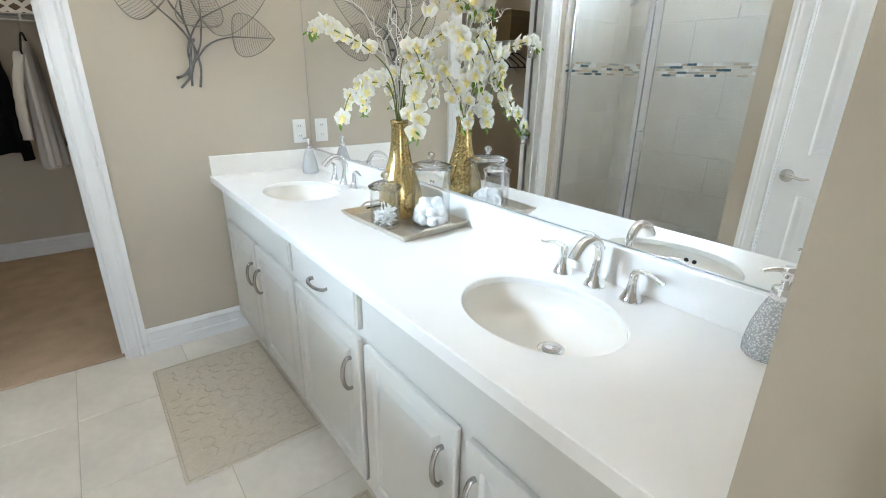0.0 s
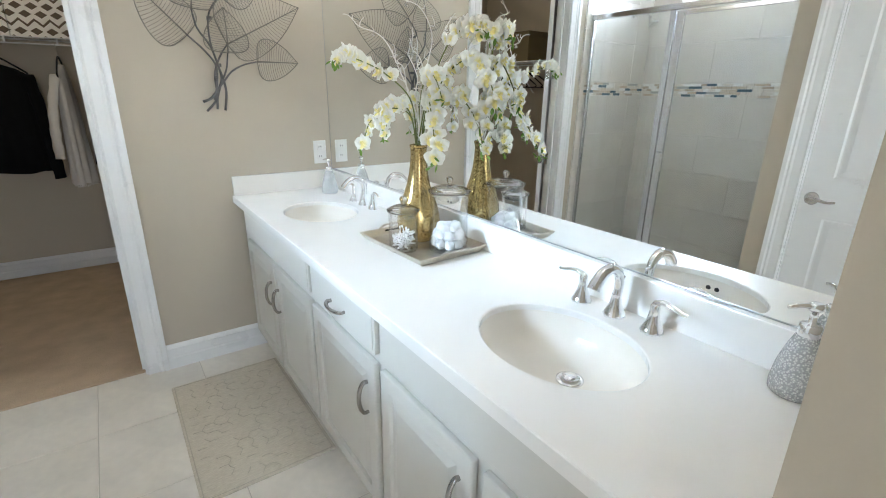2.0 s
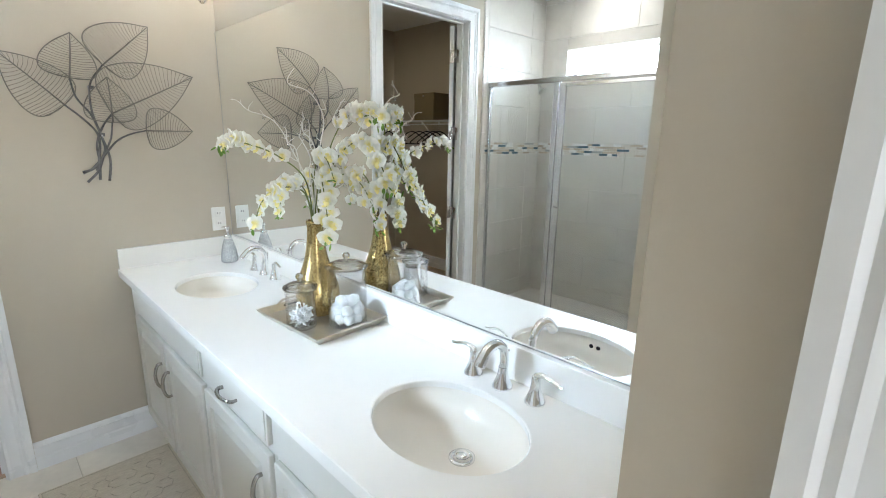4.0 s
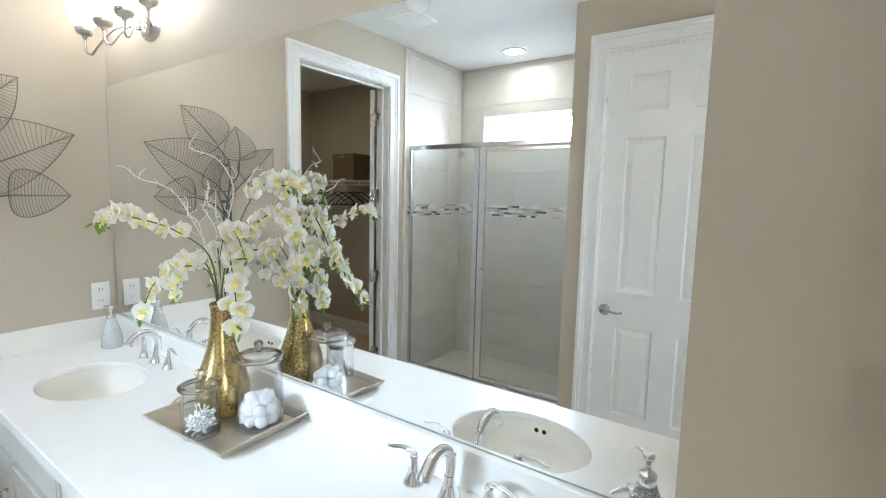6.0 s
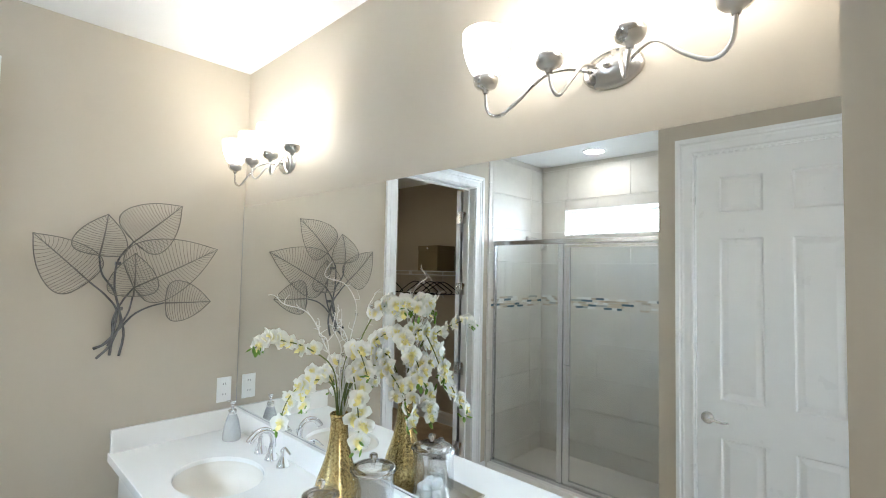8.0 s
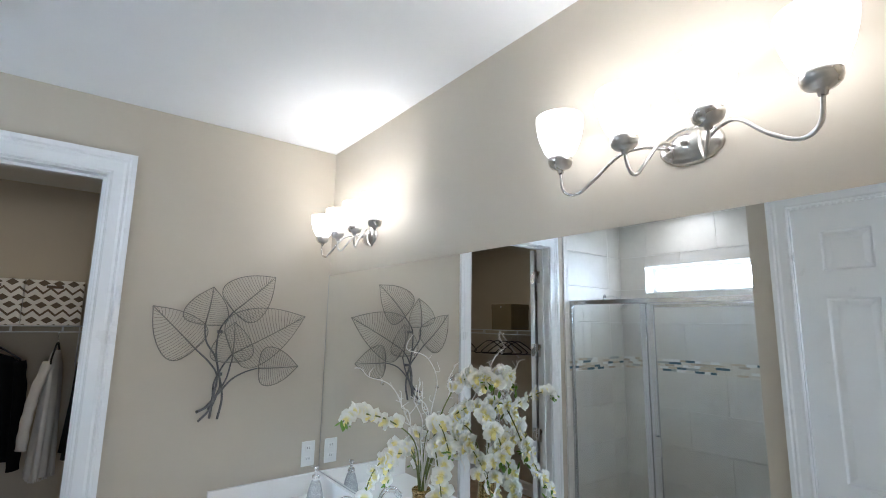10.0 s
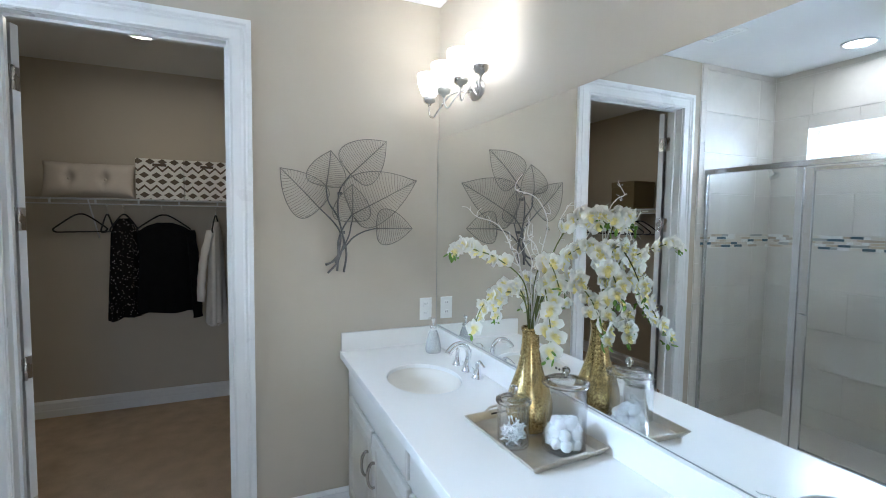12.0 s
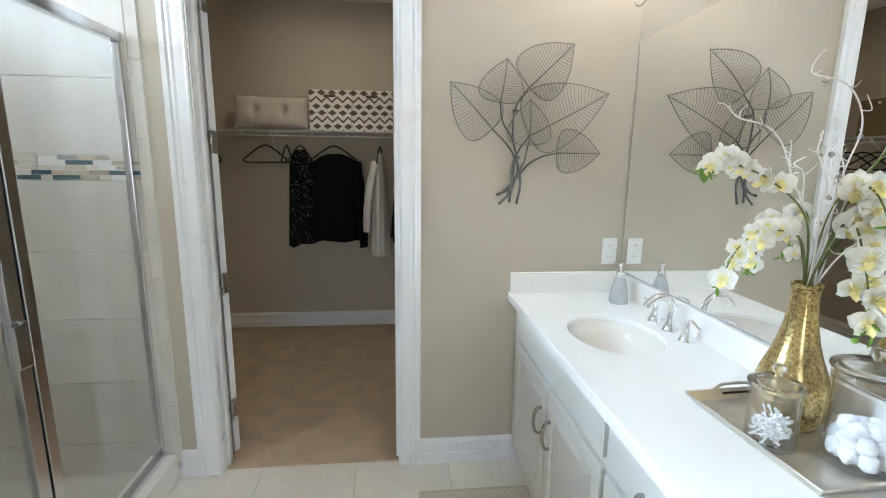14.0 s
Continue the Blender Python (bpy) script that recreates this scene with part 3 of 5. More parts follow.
def cabinet(label, y0, y1):
    c = thing("vanity_cabinet", (1.60, (y0 + y1) / 2, 0.0), label, "cabinet", "vanity cabinets")
    part("body", boxes((1.358, y1 + 0.001, 0.10, 1.376, y0 - 0.001, 0.84), (1.376, y1 + 0.001, 0.10, 1.86, y1 + 0.017, 0.84), (1.376, y0 - 0.017, 0.10, 1.86, y0 - 0.001, 0.84), (1.376, y1 + 0.017, 0.10, 1.86, y0 - 0.017, 0.118), (1.848, y1 + 0.017, 0.118, 1.86, y0 - 0.017, 0.84)), CABINET, c)
    part("toe_kick", boxes((1.425, y1 + 0.001, 0.0, 1.443, y0 - 0.001, 0.10)), CABINET, c)
    return c


far_cab = cabinet("white vanity sink cabinet with two doors", 3.078, 2.065)
front("false_front", far_cab, 2.985, 2.078, 0.697, 0.826, False)
d = front("door", far_cab, 2.985, 2.540, 0.140, 0.668, True)
handle_pull(d, (FX, 2.585, 0.508))
d = front("door", far_cab, 2.525, 2.078, 0.140, 0.668, True)
handle_pull(d, (FX, 2.480, 0.508))
mid_cab = cabinet("white vanity cabinet with one drawer and one door", 2.065, 1.548)
d = front("drawer", mid_cab, 2.053, 1.562, 0.697, 0.826, False)
handle_pull(d, (FX, 1.808, 0.752), False)
d = front("door", mid_cab, 2.053, 1.562, 0.140, 0.668, True)
handle_pull(d, (FX, 1.612, 0.530))
near_cab = cabinet("white vanity sink cabinet with two doors", 1.548, 0.626)
front("false_front", near_cab, 1.530, 0.695, 0.697, 0.826, False)
d = front("door", near_cab, 1.530, 1.118, 0.140, 0.668, True)
handle_pull(d, (FX, 1.160, 0.538))
d = front("door", near_cab, 1.084, 0.695, 0.140, 0.668, True)
handle_pull(d, (FX, 1.048, 0.538))

SINKS = ((1.580, 1.122), (1.574, 2.528))
AX, AY = 0.158, 0.202


def worktop():
    """Slab with two oval openings, each bridged from a square ring to the oval."""
    bm = bmesh.new()
    n = 48
    zt, zb = 0.880, 0.841
    x0, x1, y0, y1 = 1.314, 1.864, 0.626, 3.078
    ys = [y0, SINKS[0][1] - 0.24, SINKS[0][1] + 0.24, SINKS[1][1] - 0.24, SINKS[1][1] + 0.24, y1]
    for a, b in ((0, 1), (2, 3), (4, 5)):
        bm.faces.new([bm.verts.new(p) for p in ((x0, ys[a], zt), (x1, ys[a], zt), (x1, ys[b], zt), (x0, ys[b], zt))])
    for cx, cy in SINKS:
        ring, rim = [], []
        for i in range(n):
            t = 2 * math.pi * i / n + math.pi / n
            c, s = math.cos(t), math.sin(t)
            rx = (x1 - cx) if c > 0 else (cx - x0)
            k = min(rx / max(abs(c), 1e-6), 0.24 / max(abs(s), 1e-6))
            ring.append(bm.verts.new((cx + c * k, cy + s * k, zt)))
            rim.append([bm.verts.new((cx + c * (AX + e), cy + s * (AY + e), z)) for e, z in ((0.003, zt), (0, zt - 0.003), (0, zt - 0.018))])
        for i in range(n):
            j = (i + 1) % n
            bm.faces.new((ring[i], ring[j], rim[j][0], rim[i][0]))
            for q in (0, 1):
                bm.faces.new((rim[i][q], rim[j][q], rim[j][q + 1], rim[i][q + 1]))
        for sx in (x0, x1):
            for sy in (cy - 0.24, cy + 0.24):
                near = sorted(ring, key=lambda v: (v.co.x - sx) ** 2 + (v.co.y - sy) ** 2)[:2]
                bm.faces.new((near[0], near[1], bm.verts.new((sx, sy, zt))))
    # rounded front edge and underside
    prof = [(x0, zt), (x0 - 0.002, zt - 0.003), (x0 - 0.002, zb + 0.003), (x0 + 0.002, zb), (1.372, zb)]
    rows = [[bm.verts.new((x, y, z)) for y in (y0, y1)] for x, z in prof]
    for a, b in zip(rows, rows[1:]):
        bm.faces.new((a[0], b[0], b[1], a[1]))
    bm.faces.new([r[0] for r in rows])
    bm.faces.new([r[1] for r in rows])
    bmesh.ops.remove_doubles(bm, verts=bm.verts, dist=1e-5)
    return bm


counter = thing("vanity_countertop", (1.57, 1.85, 0.841), "white quartz countertop with two oval sink cutouts", "countertop")
part("slab", worktop(), STONE, counter)
part("side_splash", boxes((1.52, 0.626, 0.8795, 1.841, 0.642, 0.978), bevel=0.002), STONE, counter)
part("backsplash", boxes((1.842, 0.626, 0.8795, 1.864, 3.056, 0.978), bevel=0.002), STONE, counter)
part("side_splash", boxes((1.318, 3.057, 0.8795, 1.864, 3.078, 0.978), bevel=0.002), STONE, counter)


def sink(cx, cy):
    s = thing("sink", (cx, cy, 0.70), "oval white undermount ceramic sink", "sink", "vanity sinks")
    prof = [(1.10, -0.0185), (1.03, -0.0185), (1.02, -0.021), (1.005, -0.034), (0.97, -0.058), (0.89, -0.084), (0.73, -0.102), (0.48, -0.110), (0.20, -0.1115), (0, -0.112)]
    bm = bmesh.new()
    lathe(bm, [(r, z) for r, z in prof], (cx, cy, 0.88), 48, AX, AY)
    part("bowl", bm, BASIN, s)
    dx, dy = cx + 0.036, cy - 0.016
    d = bmesh.new()
    lathe(d, [(0.032, -0.112), (0.032, -0.108), (0.025, -0.106), (0.0205, -0.109)], (dx, dy, 0.88), 24)
    part("drain_ring", d, CHROME, s, "chrome drain ring")
    d = bmesh.new()
    lathe(d, [(0, -0.096), (0.010, -0.096), (0.018, -0.099), (0.019, -0.103), (0.006, -0.105), (0.006, -0.111), (0, -0.111)], (dx, dy, 0.88), 24)
    part("drain_stopper", d, CHROME, s, "chrome pop-up stopper")
    for k in (-0.013, 0.013):
        h = bmesh.new()
        ball(h, (cx - AX * 0.985, cy + k, 0.833), 0.008, 2, 0.4, 1, 1)
        part("overflow_hole", h, DARK, s, "dark overflow hole")
    return s


def faucet(cx, cy):
    f = thing("faucet", (cx, cy, 0.88), "polished chrome widespread faucet with two lever handles", "faucet", "vanity faucets")
    z = 0.88
    bm = bmesh.new()
    lathe(bm, [(0, 0), (0.028, 0), (0.028, 0.004), (0.025, 0.010), (0.016, 0.030), (0.0125, 0.050), (0.0115, 0.058)], (cx, cy, z), 24)
    sp = spline([(cx, cy, z + 0.050), (cx + 0.004, cy, z + 0.080), (cx - 0.005, cy, z + 0.112), (cx - 0.032, cy, z + 0.131), (cx - 0.066, cy, z + 0.126), (cx - 0.092, cy, z + 0.103), (cx - 0.099, cy, z + 0.092)], 6)
    tube(bm, sp, [0.0115] * 8 + [0.0115 + 0.004 * i / (len(sp) - 9) for i in range(len(sp) - 8)], 16)
    part("spout", bm, CHROME, f)
    rod = bmesh.new()
    tube(rod, [(cx + 0.018, cy, z + 0.05), (cx + 0.018, cy, z + 0.095)], 0.0022, 8)
    ball(rod, (cx + 0.018, cy, z + 0.098), 0.0055, 2)
    part("lift_rod", rod, CHROME, f)
    for s in (-1, 1):
        hb = bmesh.new()
        y = cy + s * 0.102
        lathe(hb, [(0, 0), (0.027, 0), (0.027, 0.004), (0.024, 0.009), (0.015, 0.032), (0.0115, 0.052), (0.0115, 0.066), (0.010, 0.070), (0, 0.071)], (cx, y, z), 24)
        base = part("handle_base", hb, CHROME, f)
        lv = bmesh.new()
        tube(lv, spline([(cx, y - s * 0.006, z + 0.068), (cx - 0.002, y + s * 0.012, z + 0.079), (cx - 0.004, y + s * 0.035, z + 0.080), (cx - 0.006, y + s * 0.065, z + 0.072), (cx - 0.006, y + s * 0.078, z + 0.072)], 5), [0.0075, 0.009, 0.0085] + [0.007 - 0.0002 * i for i in range(18)], 12, 0.55)
        part("lever", lv, CHROME, base)
    return f


for c in SINKS:
    sink(*c)
    faucet(1.792, c[1] + 0.006)

mirror = thing("wall_mirror", (1.863, 1.84, 0.982), "large frameless wall mirror above the vanity", "mirror")
part("glass", boxes((1.860, 0.628, 0.983, 1.865, 3.072, 2.020)), MIRROR, mirror)
part("edge_channel", boxes((1.8592, 3.0725, 0.982, 1.865, 3.0755, 2.022)), EDGE, mirror, "grey metal edge channel")
part("edge_channel", boxes((1.8585, 0.628, 0.9795, 1.865, 3.072, 0.9825)), EDGE, mirror, "grey metal edge channel")


def dispenser(cx, cy, turn):
    s = thing("soap_dispenser", (cx, cy, 0.88), "silver crackle mosaic soap dispenser with a chrome pump", "soap dispenser", "soap dispensers")
    bm = bmesh.new()
    lathe(bm, [(0, 0), (0.036, 0), (0.040, 0.004), (0.041, 0.02), (0.036, 0.06), (0.027, 0.095), (0.020, 0.115), (0.016, 0.122), (0, 0.122)], (cx, cy, 0.88), 28)
    part("bottle", bm, MOSAIC_POT, s)
    c = bmesh.new()
    lathe(c, [(0.017, 0.120), (0.018, 0.124), (0.018, 0.140), (0.015, 0.143), (0.006, 0.144), (0.006, 0.168), (0.011, 0.169), (0.012, 0.180), (0.009, 0.183), (0, 0.183)], (cx, cy, 0.88), 20)
    part("pump", c, CHROME, s, "chrome pump collar and head")
    a = bmesh.new()
    dx, dy = math.cos(radians(turn)), math.sin(radians(turn))
    tube(a, spline([(cx, cy, 1.055), (cx + 0.022 * dx, cy + 0.022 * dy, 1.057), (cx + 0.045 * dx, cy + 0.045 * dy, 1.052)], 4), [0.0055, 0.0035], 10)
    part("nozzle", a, CHROME, s, "chrome nozzle")
    return s


dispenser(1.765, 2.885, 100)
dispenser(1.795, 0.742, 135)

outlet = thing("wall_outlet", (1.796, 3.08, 1.075), "white duplex wall outlet with a smooth cover plate", "outlet")
part("plate", boxes((1.760, 3.0745, 1.012, 1.832, 3.0795, 1.137), bevel=0.002), PLASTIC, outlet)
for z in (1.048, 1.101):
    o = part("socket", boxes((1.781, 3.072, z - 0.014, 1.811, 3.0745, z + 0.014), bevel=0.001), PLASTIC, outlet)
    for sx in (1.790, 1.802):
        part("slot", boxes((sx - 0.001, 3.0714, z - 0.002, sx + 0.001, 3.0718, z + 0.008)), DARK, o)

# ---- lamps ----
def sconce(cy):
    s = thing("vanity_light", (1.866, cy, 2.187), "four-light brushed nickel vanity fixture with lit opal shades", "wall lamp", "vanity lights")
    p = bmesh.new()
    lathe(p, [(0, 0.030), (0.35, 0.028), (0.72, 0.018), (0.80, 0.012), (0.90, 0.012), (1.0, 0.006), (1.0, 0)], (0, 0, 0), 40, 0.046, 0.074)
    p.transform(Matrix.Translation((1.866, cy, 2.187)) @ Matrix.Rotation(radians(-90), 4, "Y"))
    part("backplate", p, NICKEL, s)
    k = bmesh.new()
    ball(k, (1.830, cy, 2.187), 0.010, 2)
    part("finial", k, NICKEL, s)
    for i in (-1.5, -0.5, 0.5, 1.5):
        y, x = cy + i * 0.186, 1.735
        sg = 1 if i > 0 else -1
        inner = abs(i) < 1
        z = 2.157
        if inner:
            path = [(1.845, cy + sg * 0.028, 2.190), (1.810, cy + sg * 0.045, 2.192), (1.775, cy + sg * 0.058, 2.150), (1.752, cy + sg * 0.075, 2.112), (x + 0.002, y - sg * 0.008, 2.122), (x, y, z + 0.004)]
        else:
            path = [(1.845, cy + sg * 0.045, 2.185), (1.815, cy + sg * 0.090, 2.196), (1.780, cy + sg * 0.135, 2.180), (1.752, cy + sg * 0.190, 2.125), (x + 0.008, y - sg * 0.040, 2.096), (x, y - sg * 0.008, 2.112), (x, y, z + 0.004)]
        part("arm", tube(bmesh.new(), spline(path, 7), 0.0044, 10), NICKEL, s)
        c = bmesh.new()
        lathe(c, [(0, 0.004), (0.0075, 0.004), (0.009, 0.012), (0.014, 0.015), (0.024, 0.019), (0.0295, 0.025), (0.031, 0.031), (0.032, 0.033), (0.032, 0.044), (0.028, 0.046), (0, 0.046)], (x, y, z), 24)
        part("socket_cup", c, NICKEL, s)
        g = bmesh.new()
        lathe(g, [(0.022, 0.045), (0.029, 0.048), (0.041, 0.064), (0.052, 0.092), (0.059, 0.120), (0.062, 0.147), (0.061, 0.159), (0.057, 0.159), (0.056, 0.142), (0.048, 0.096), (0.034, 0.062), (0.018, 0.050)], (x, y, z), 32)
        part("shade", g, SHADE, s, "lit white opal glass shade")
        part("bulb", lathe(bmesh.new(), [(0, 0.052), (0.011, 0.052), (0.013, 0.070), (0.022, 0.090), (0.0245, 0.106), (0.020, 0.122), (0.010, 0.130), (0, 0.132)], (x, y, z), 20), BULB_GLOW, s, "lit frosted bulb")
    return s


near_light = sconce(1.062)
far_light = sconce(2.622)


def recessed(x, y, label, lens):
    r = thing("recessed_light", (x, y, TOP), label, "ceiling light")
    part("trim_ring", lathe(bmesh.new(), [(0.078, -0.001), (0.098, -0.001), (0.099, -0.006), (0.090, -0.012), (0.078, -0.008)], (x, y, TOP), 32), TRIM, r)
    part("lens", lathe(bmesh.new(), [(0, -0.004), (0.078, -0.003)], (x, y, TOP), 32), lens, r, "lit lens")
    return r


recessed(-0.77, 2.385, "lit recessed ceiling lamp over the shower", LAMP)
recessed(0.273, 4.23, "lit recessed ceiling lamp in the closet", CLOSET_LAMP)
det = thing("smoke_detector", (0.39, 2.47, TOP), "round white plastic ceiling detector", "smoke detector")
part("body", lathe(bmesh.new(), [(0.072, -0.001), (0.072, -0.012), (0.062, -0.030), (0.045, -0.036), (0, -0.037)], (0.39, 2.47, TOP), 32), PLASTIC, det)
vent = thing("exhaust_vent", (0.20, 2.66, TOP), "square white plastic exhaust fan grille", "ceiling vent")
part("frame", boxes((0.08, 2.54, TOP - 0.010, 0.10, 2.78, TOP - 0.001), (0.30, 2.54, TOP - 0.010, 0.32, 2.78, TOP - 0.001), (0.10, 2.54, TOP - 0.010, 0.30, 2.56, TOP - 0.001), (0.10, 2.76, TOP - 0.010, 0.30, 2.78, TOP - 0.001)), PLASTIC, vent)
for k in range(9):
    part("slat", boxes((0.10, 2.5655 + k * 0.0215, TOP - 0.009, 0.30, 2.5805 + k * 0.0215, TOP - 0.003)), PLASTIC, vent)

# ---- shower ----
enc = thing("shower_enclosure", (-0.31, 2.36, 0.115), "framed clear glass shower enclosure with a hinged door", "shower enclosure")
GX = -0.31
part("header_rail", boxes((GX - 0.022, 1.656, 1.935, GX + 0.022, 3.066, 1.972), bevel=0.004), FRAME, enc)
part("bottom_track", boxes((GX - 0.020, 1.656, 0.115, GX + 0.020, 3.066, 0.140), bevel=0.003), FRAME, enc)
part("wall_channel", boxes((GX - 0.014, 3.046, 0.140, GX + 0.014, 3.066, 1.935), bevel=0.003), FRAME, enc)
part("wall_channel", boxes((GX - 0.014, 1.656, 0.140, GX + 0.014, 1.676, 1.935), bevel=0.003), FRAME, enc)
part("post", boxes((GX - 0.016, 2.402, 0.140, GX + 0.016, 2.444, 1.935), bevel=0.003), FRAME, enc)
fixed = part("fixed_pane", boxes((GX - 0.003, 2.444, 0.140, GX + 0.003, 3.046, 1.935)), GLASS, enc, "clear fixed glass pane")
fixed.visible_shadow = False
sd = part("door", boxes((GX - 0.012, 1.682, 0.150, GX + 0.012, 1.702, 1.925), (GX - 0.012, 2.346, 0.150, GX + 0.012, 2.396, 1.925), (GX - 0.012, 1.702, 0.150, GX + 0.012, 2.346, 0.176), (GX - 0.012, 1.702, 1.900, GX + 0.012, 2.346, 1.925), bevel=0.003), FRAME, enc, "chrome framed glass door")
dp = part("pane", boxes((GX - 0.003, 1.702, 0.176, GX + 0.003, 2.346, 1.900)), GLASS, sd)
dp.visible_shadow = False
hb = boxes((GX + 0.012, 2.362, 0.885, GX + 0.030, 2.384, 1.025), bevel=0.003)
box(hb, GX + 0.026, 2.326, 0.890, GX + 0.034, 2.364, 1.020, 0.003)
box(hb, GX - 0.030, 2.362, 0.885, GX - 0.012, 2.384, 1.025, 0.003)
part("handle", hb, FRAME, sd, "chrome pull")

head = thing("overhead_shower", (-0.80, 3.068, 2.02), "chrome shower head on a bent arm", "shower head")
part("flange", lathe(bmesh.new(), [(0, 0), (0.030, 0.002), (0.026, 0.010), (0, 0.012)], (0, 0, 0), 20), CHROME, head).matrix_basis = pose(0, 0, 0, 90)
head.children[0].data.transform(Matrix.Translation(Vector(head.location)))
part("arm", tube(bmesh.new(), spline([(-0.80, 3.068, 2.02), (-0.80, 3.00, 2.03), (-0.80, 2.94, 2.01), (-0.80, 2.91, 1.985)], 5), 0.009, 10), CHROME, head)
hd = bmesh.new()
lathe(hd, [(0, 0.03), (0.014, 0.028), (0.018, 0.0), (0.038, -0.030), (0.042, -0.040), (0.036, -0.044), (0, -0.044)], (0, 0, 0), 24)
hd.transform(Matrix.Translation((-0.80, 2.900, 1.965)) @ Matrix.Rotation(radians(-35), 4, "X"))
part("head", hd, CHROME, head)

seat = thing("corner_bench", (-1.0, 1.72, 0.40), "corner shower seat of dark stone", "shower seat")
sb = bmesh.new()
arc = [(-1.068, 1.652), (-0.78, 1.652)] + [(-1.068 + 0.288 * math.cos(a * math.pi / 20), 1.652 + 0.288 * math.sin(a * math.pi / 20)) for a in range(1, 10)] + [(-1.068, 1.94)]
lo = [sb.verts.new((x, y, 0.40)) for x, y in arc]
hi = [sb.verts.new((x, y, 0.44)) for x, y in arc]
sb.faces.new(lo[::-1])
sb.faces.new(hi)
for i in range(len(arc)):
    j = (i + 1) % len(arc)
    sb.faces.new((lo[i], lo[j], hi[j], hi[i]))
part("slab", sb, SEAT, seat)


# ---- rugs ----
def rug(y0, y1, label, seed):
    x0, x1 = 0.880, 1.385
    rng = random.Random(seed)
    r = thing("bath_rug", ((x0 + x1) / 2, (y0 + y1) / 2, 0), label, "rug", "bath rugs")
    part("mat", boxes((x0, y1, 0.0, x1, y0, 0.009), bevel=0.004), RUG, r)
    hem = bmesh.new()
    for a, b in (((x0 + 0.012, y1 + 0.012), (x1 - 0.012, y1 + 0.012)), ((x1 - 0.012, y1 + 0.012), (x1 - 0.012, y0 - 0.012)), ((x1 - 0.012, y0 - 0.012), (x0 + 0.012, y0 - 0.012)), ((x0 + 0.012, y0 - 0.012), (x0 + 0.012, y1 + 0.012))):
        tube(hem, [(*a, 0.0085), (*b, 0.0085)], 0.002, 6)
    part("hem", hem, RUG_LINE, r, "stitched hem")
    lines = bmesh.new()
    e = 0.034
    w, rise = e * 1.5, e * math.sqrt(3)
    for i in range(-1, int((x1 - x0) / w) + 2):
        for j in range(-1, int((y0 - y1) / rise) + 2):
            cx, cy = x0 + i * w, y1 + (j + 0.5 * (i % 2)) * rise
            for k in range(3):
                if rng.random() < 0.56:
                    continue
                ends = [(cx + e * math.cos(a), cy + e * math.sin(a)) for a in (k * math.pi / 3, (k + 1) * math.pi / 3)]
                if all(x0 + 0.025 < x < x1 - 0.025 and y1 + 0.025 < y < y0 - 0.025 for x, y in ends):
                    mid = ((ends[0][0] + ends[1][0]) / 2 + rng.uniform(-0.003, 0.003), (ends[0][1] + ends[1][1]) / 2 + rng.uniform(-0.003, 0.003))
                    tube(lines, [(*ends[0], 0.0090), (*mid, 0.0098), (*ends[1], 0.0090)], 0.0015, 6)
    tagged(part("raised_pattern", lines, RUG_LINE, r, "raised broken zigzag pattern"), kind="stuff")
    return r


rug(2.865, 2.035, "beige woven bath rug with a broken zigzag pattern", 3)
rug(1.645, 0.80, "beige woven bath rug with a broken zigzag pattern", 8)

# ---- tray with vase and jars ----
TRAY_X, TRAY_Y = 1.687, 1.859
tray = thing("serving_tray", (TRAY_X, TRAY_Y, 0.88), "champagne silver rectangular tray with cut-out handles", "tray")
TRAY_TURN = pose(TRAY_X, TRAY_Y, 0, 0, 0, 3.2)


def tray_mesh():
    """A dish with steep flared walls and a rolled rim, about its own middle."""
    bm = bmesh.new()
    hx, hy = 0.142, 0.192

    def ring(inset, z):
        return [bm.verts.new((sx * (hx - inset), sy * (hy - inset), z)) for sx, sy in ((-1, -1), (1, -1), (1, 1), (-1, 1))]

    rows = [ring(0.019, 0.881), ring(0.0015, 0.902), ring(0.0, 0.906), ring(0.0015, 0.908), ring(0.0045, 0.907), ring(0.021, 0.8865)]
    for a, b in zip(rows, rows[1:]):
        for k in range(4):
            bm.faces.new((a[k], a[(k + 1) % 4], b[(k + 1) % 4], b[k]))
    bm.faces.new(rows[0][::-1])
    bm.faces.new(rows[-1])
    bm.transform(TRAY_TURN)
    return bm


part("dish", tray_mesh(), TRAY, tray)
for sg, up in ((-1, 0.004), (1, 0.013)):
    y = sg * 0.189
    grip = tube(bmesh.new(), spline([(-0.062, y, 0.903), (-0.046, y, 0.906 + up * 0.7), (-0.028, y + sg * 0.003, 0.906 + up), (0.028, y + sg * 0.003, 0.906 + up), (0.046, y, 0.906 + up * 0.7), (0.062, y, 0.903)], 6), 0.0042, 10, 0.7)
    grip.transform(TRAY_TURN)
    part("handle", grip, TRAY, tray)
    slot = boxes((-0.040, y - sg * 0.010 - 0.0015, 0.8965, 0.040, y - sg * 0.010 + 0.0015, 0.9025), bevel=0.001)
    slot.transform(TRAY_TURN)
    part("hand_hole", slot, DARK, tray, "dark hand hole in the rim")
TZ = 0.886
VX, VY = 1.715, 1.920
vase = thing("vase", (VX, VY, TZ), "gold mercury glass bottle vase on a tray", "vase")
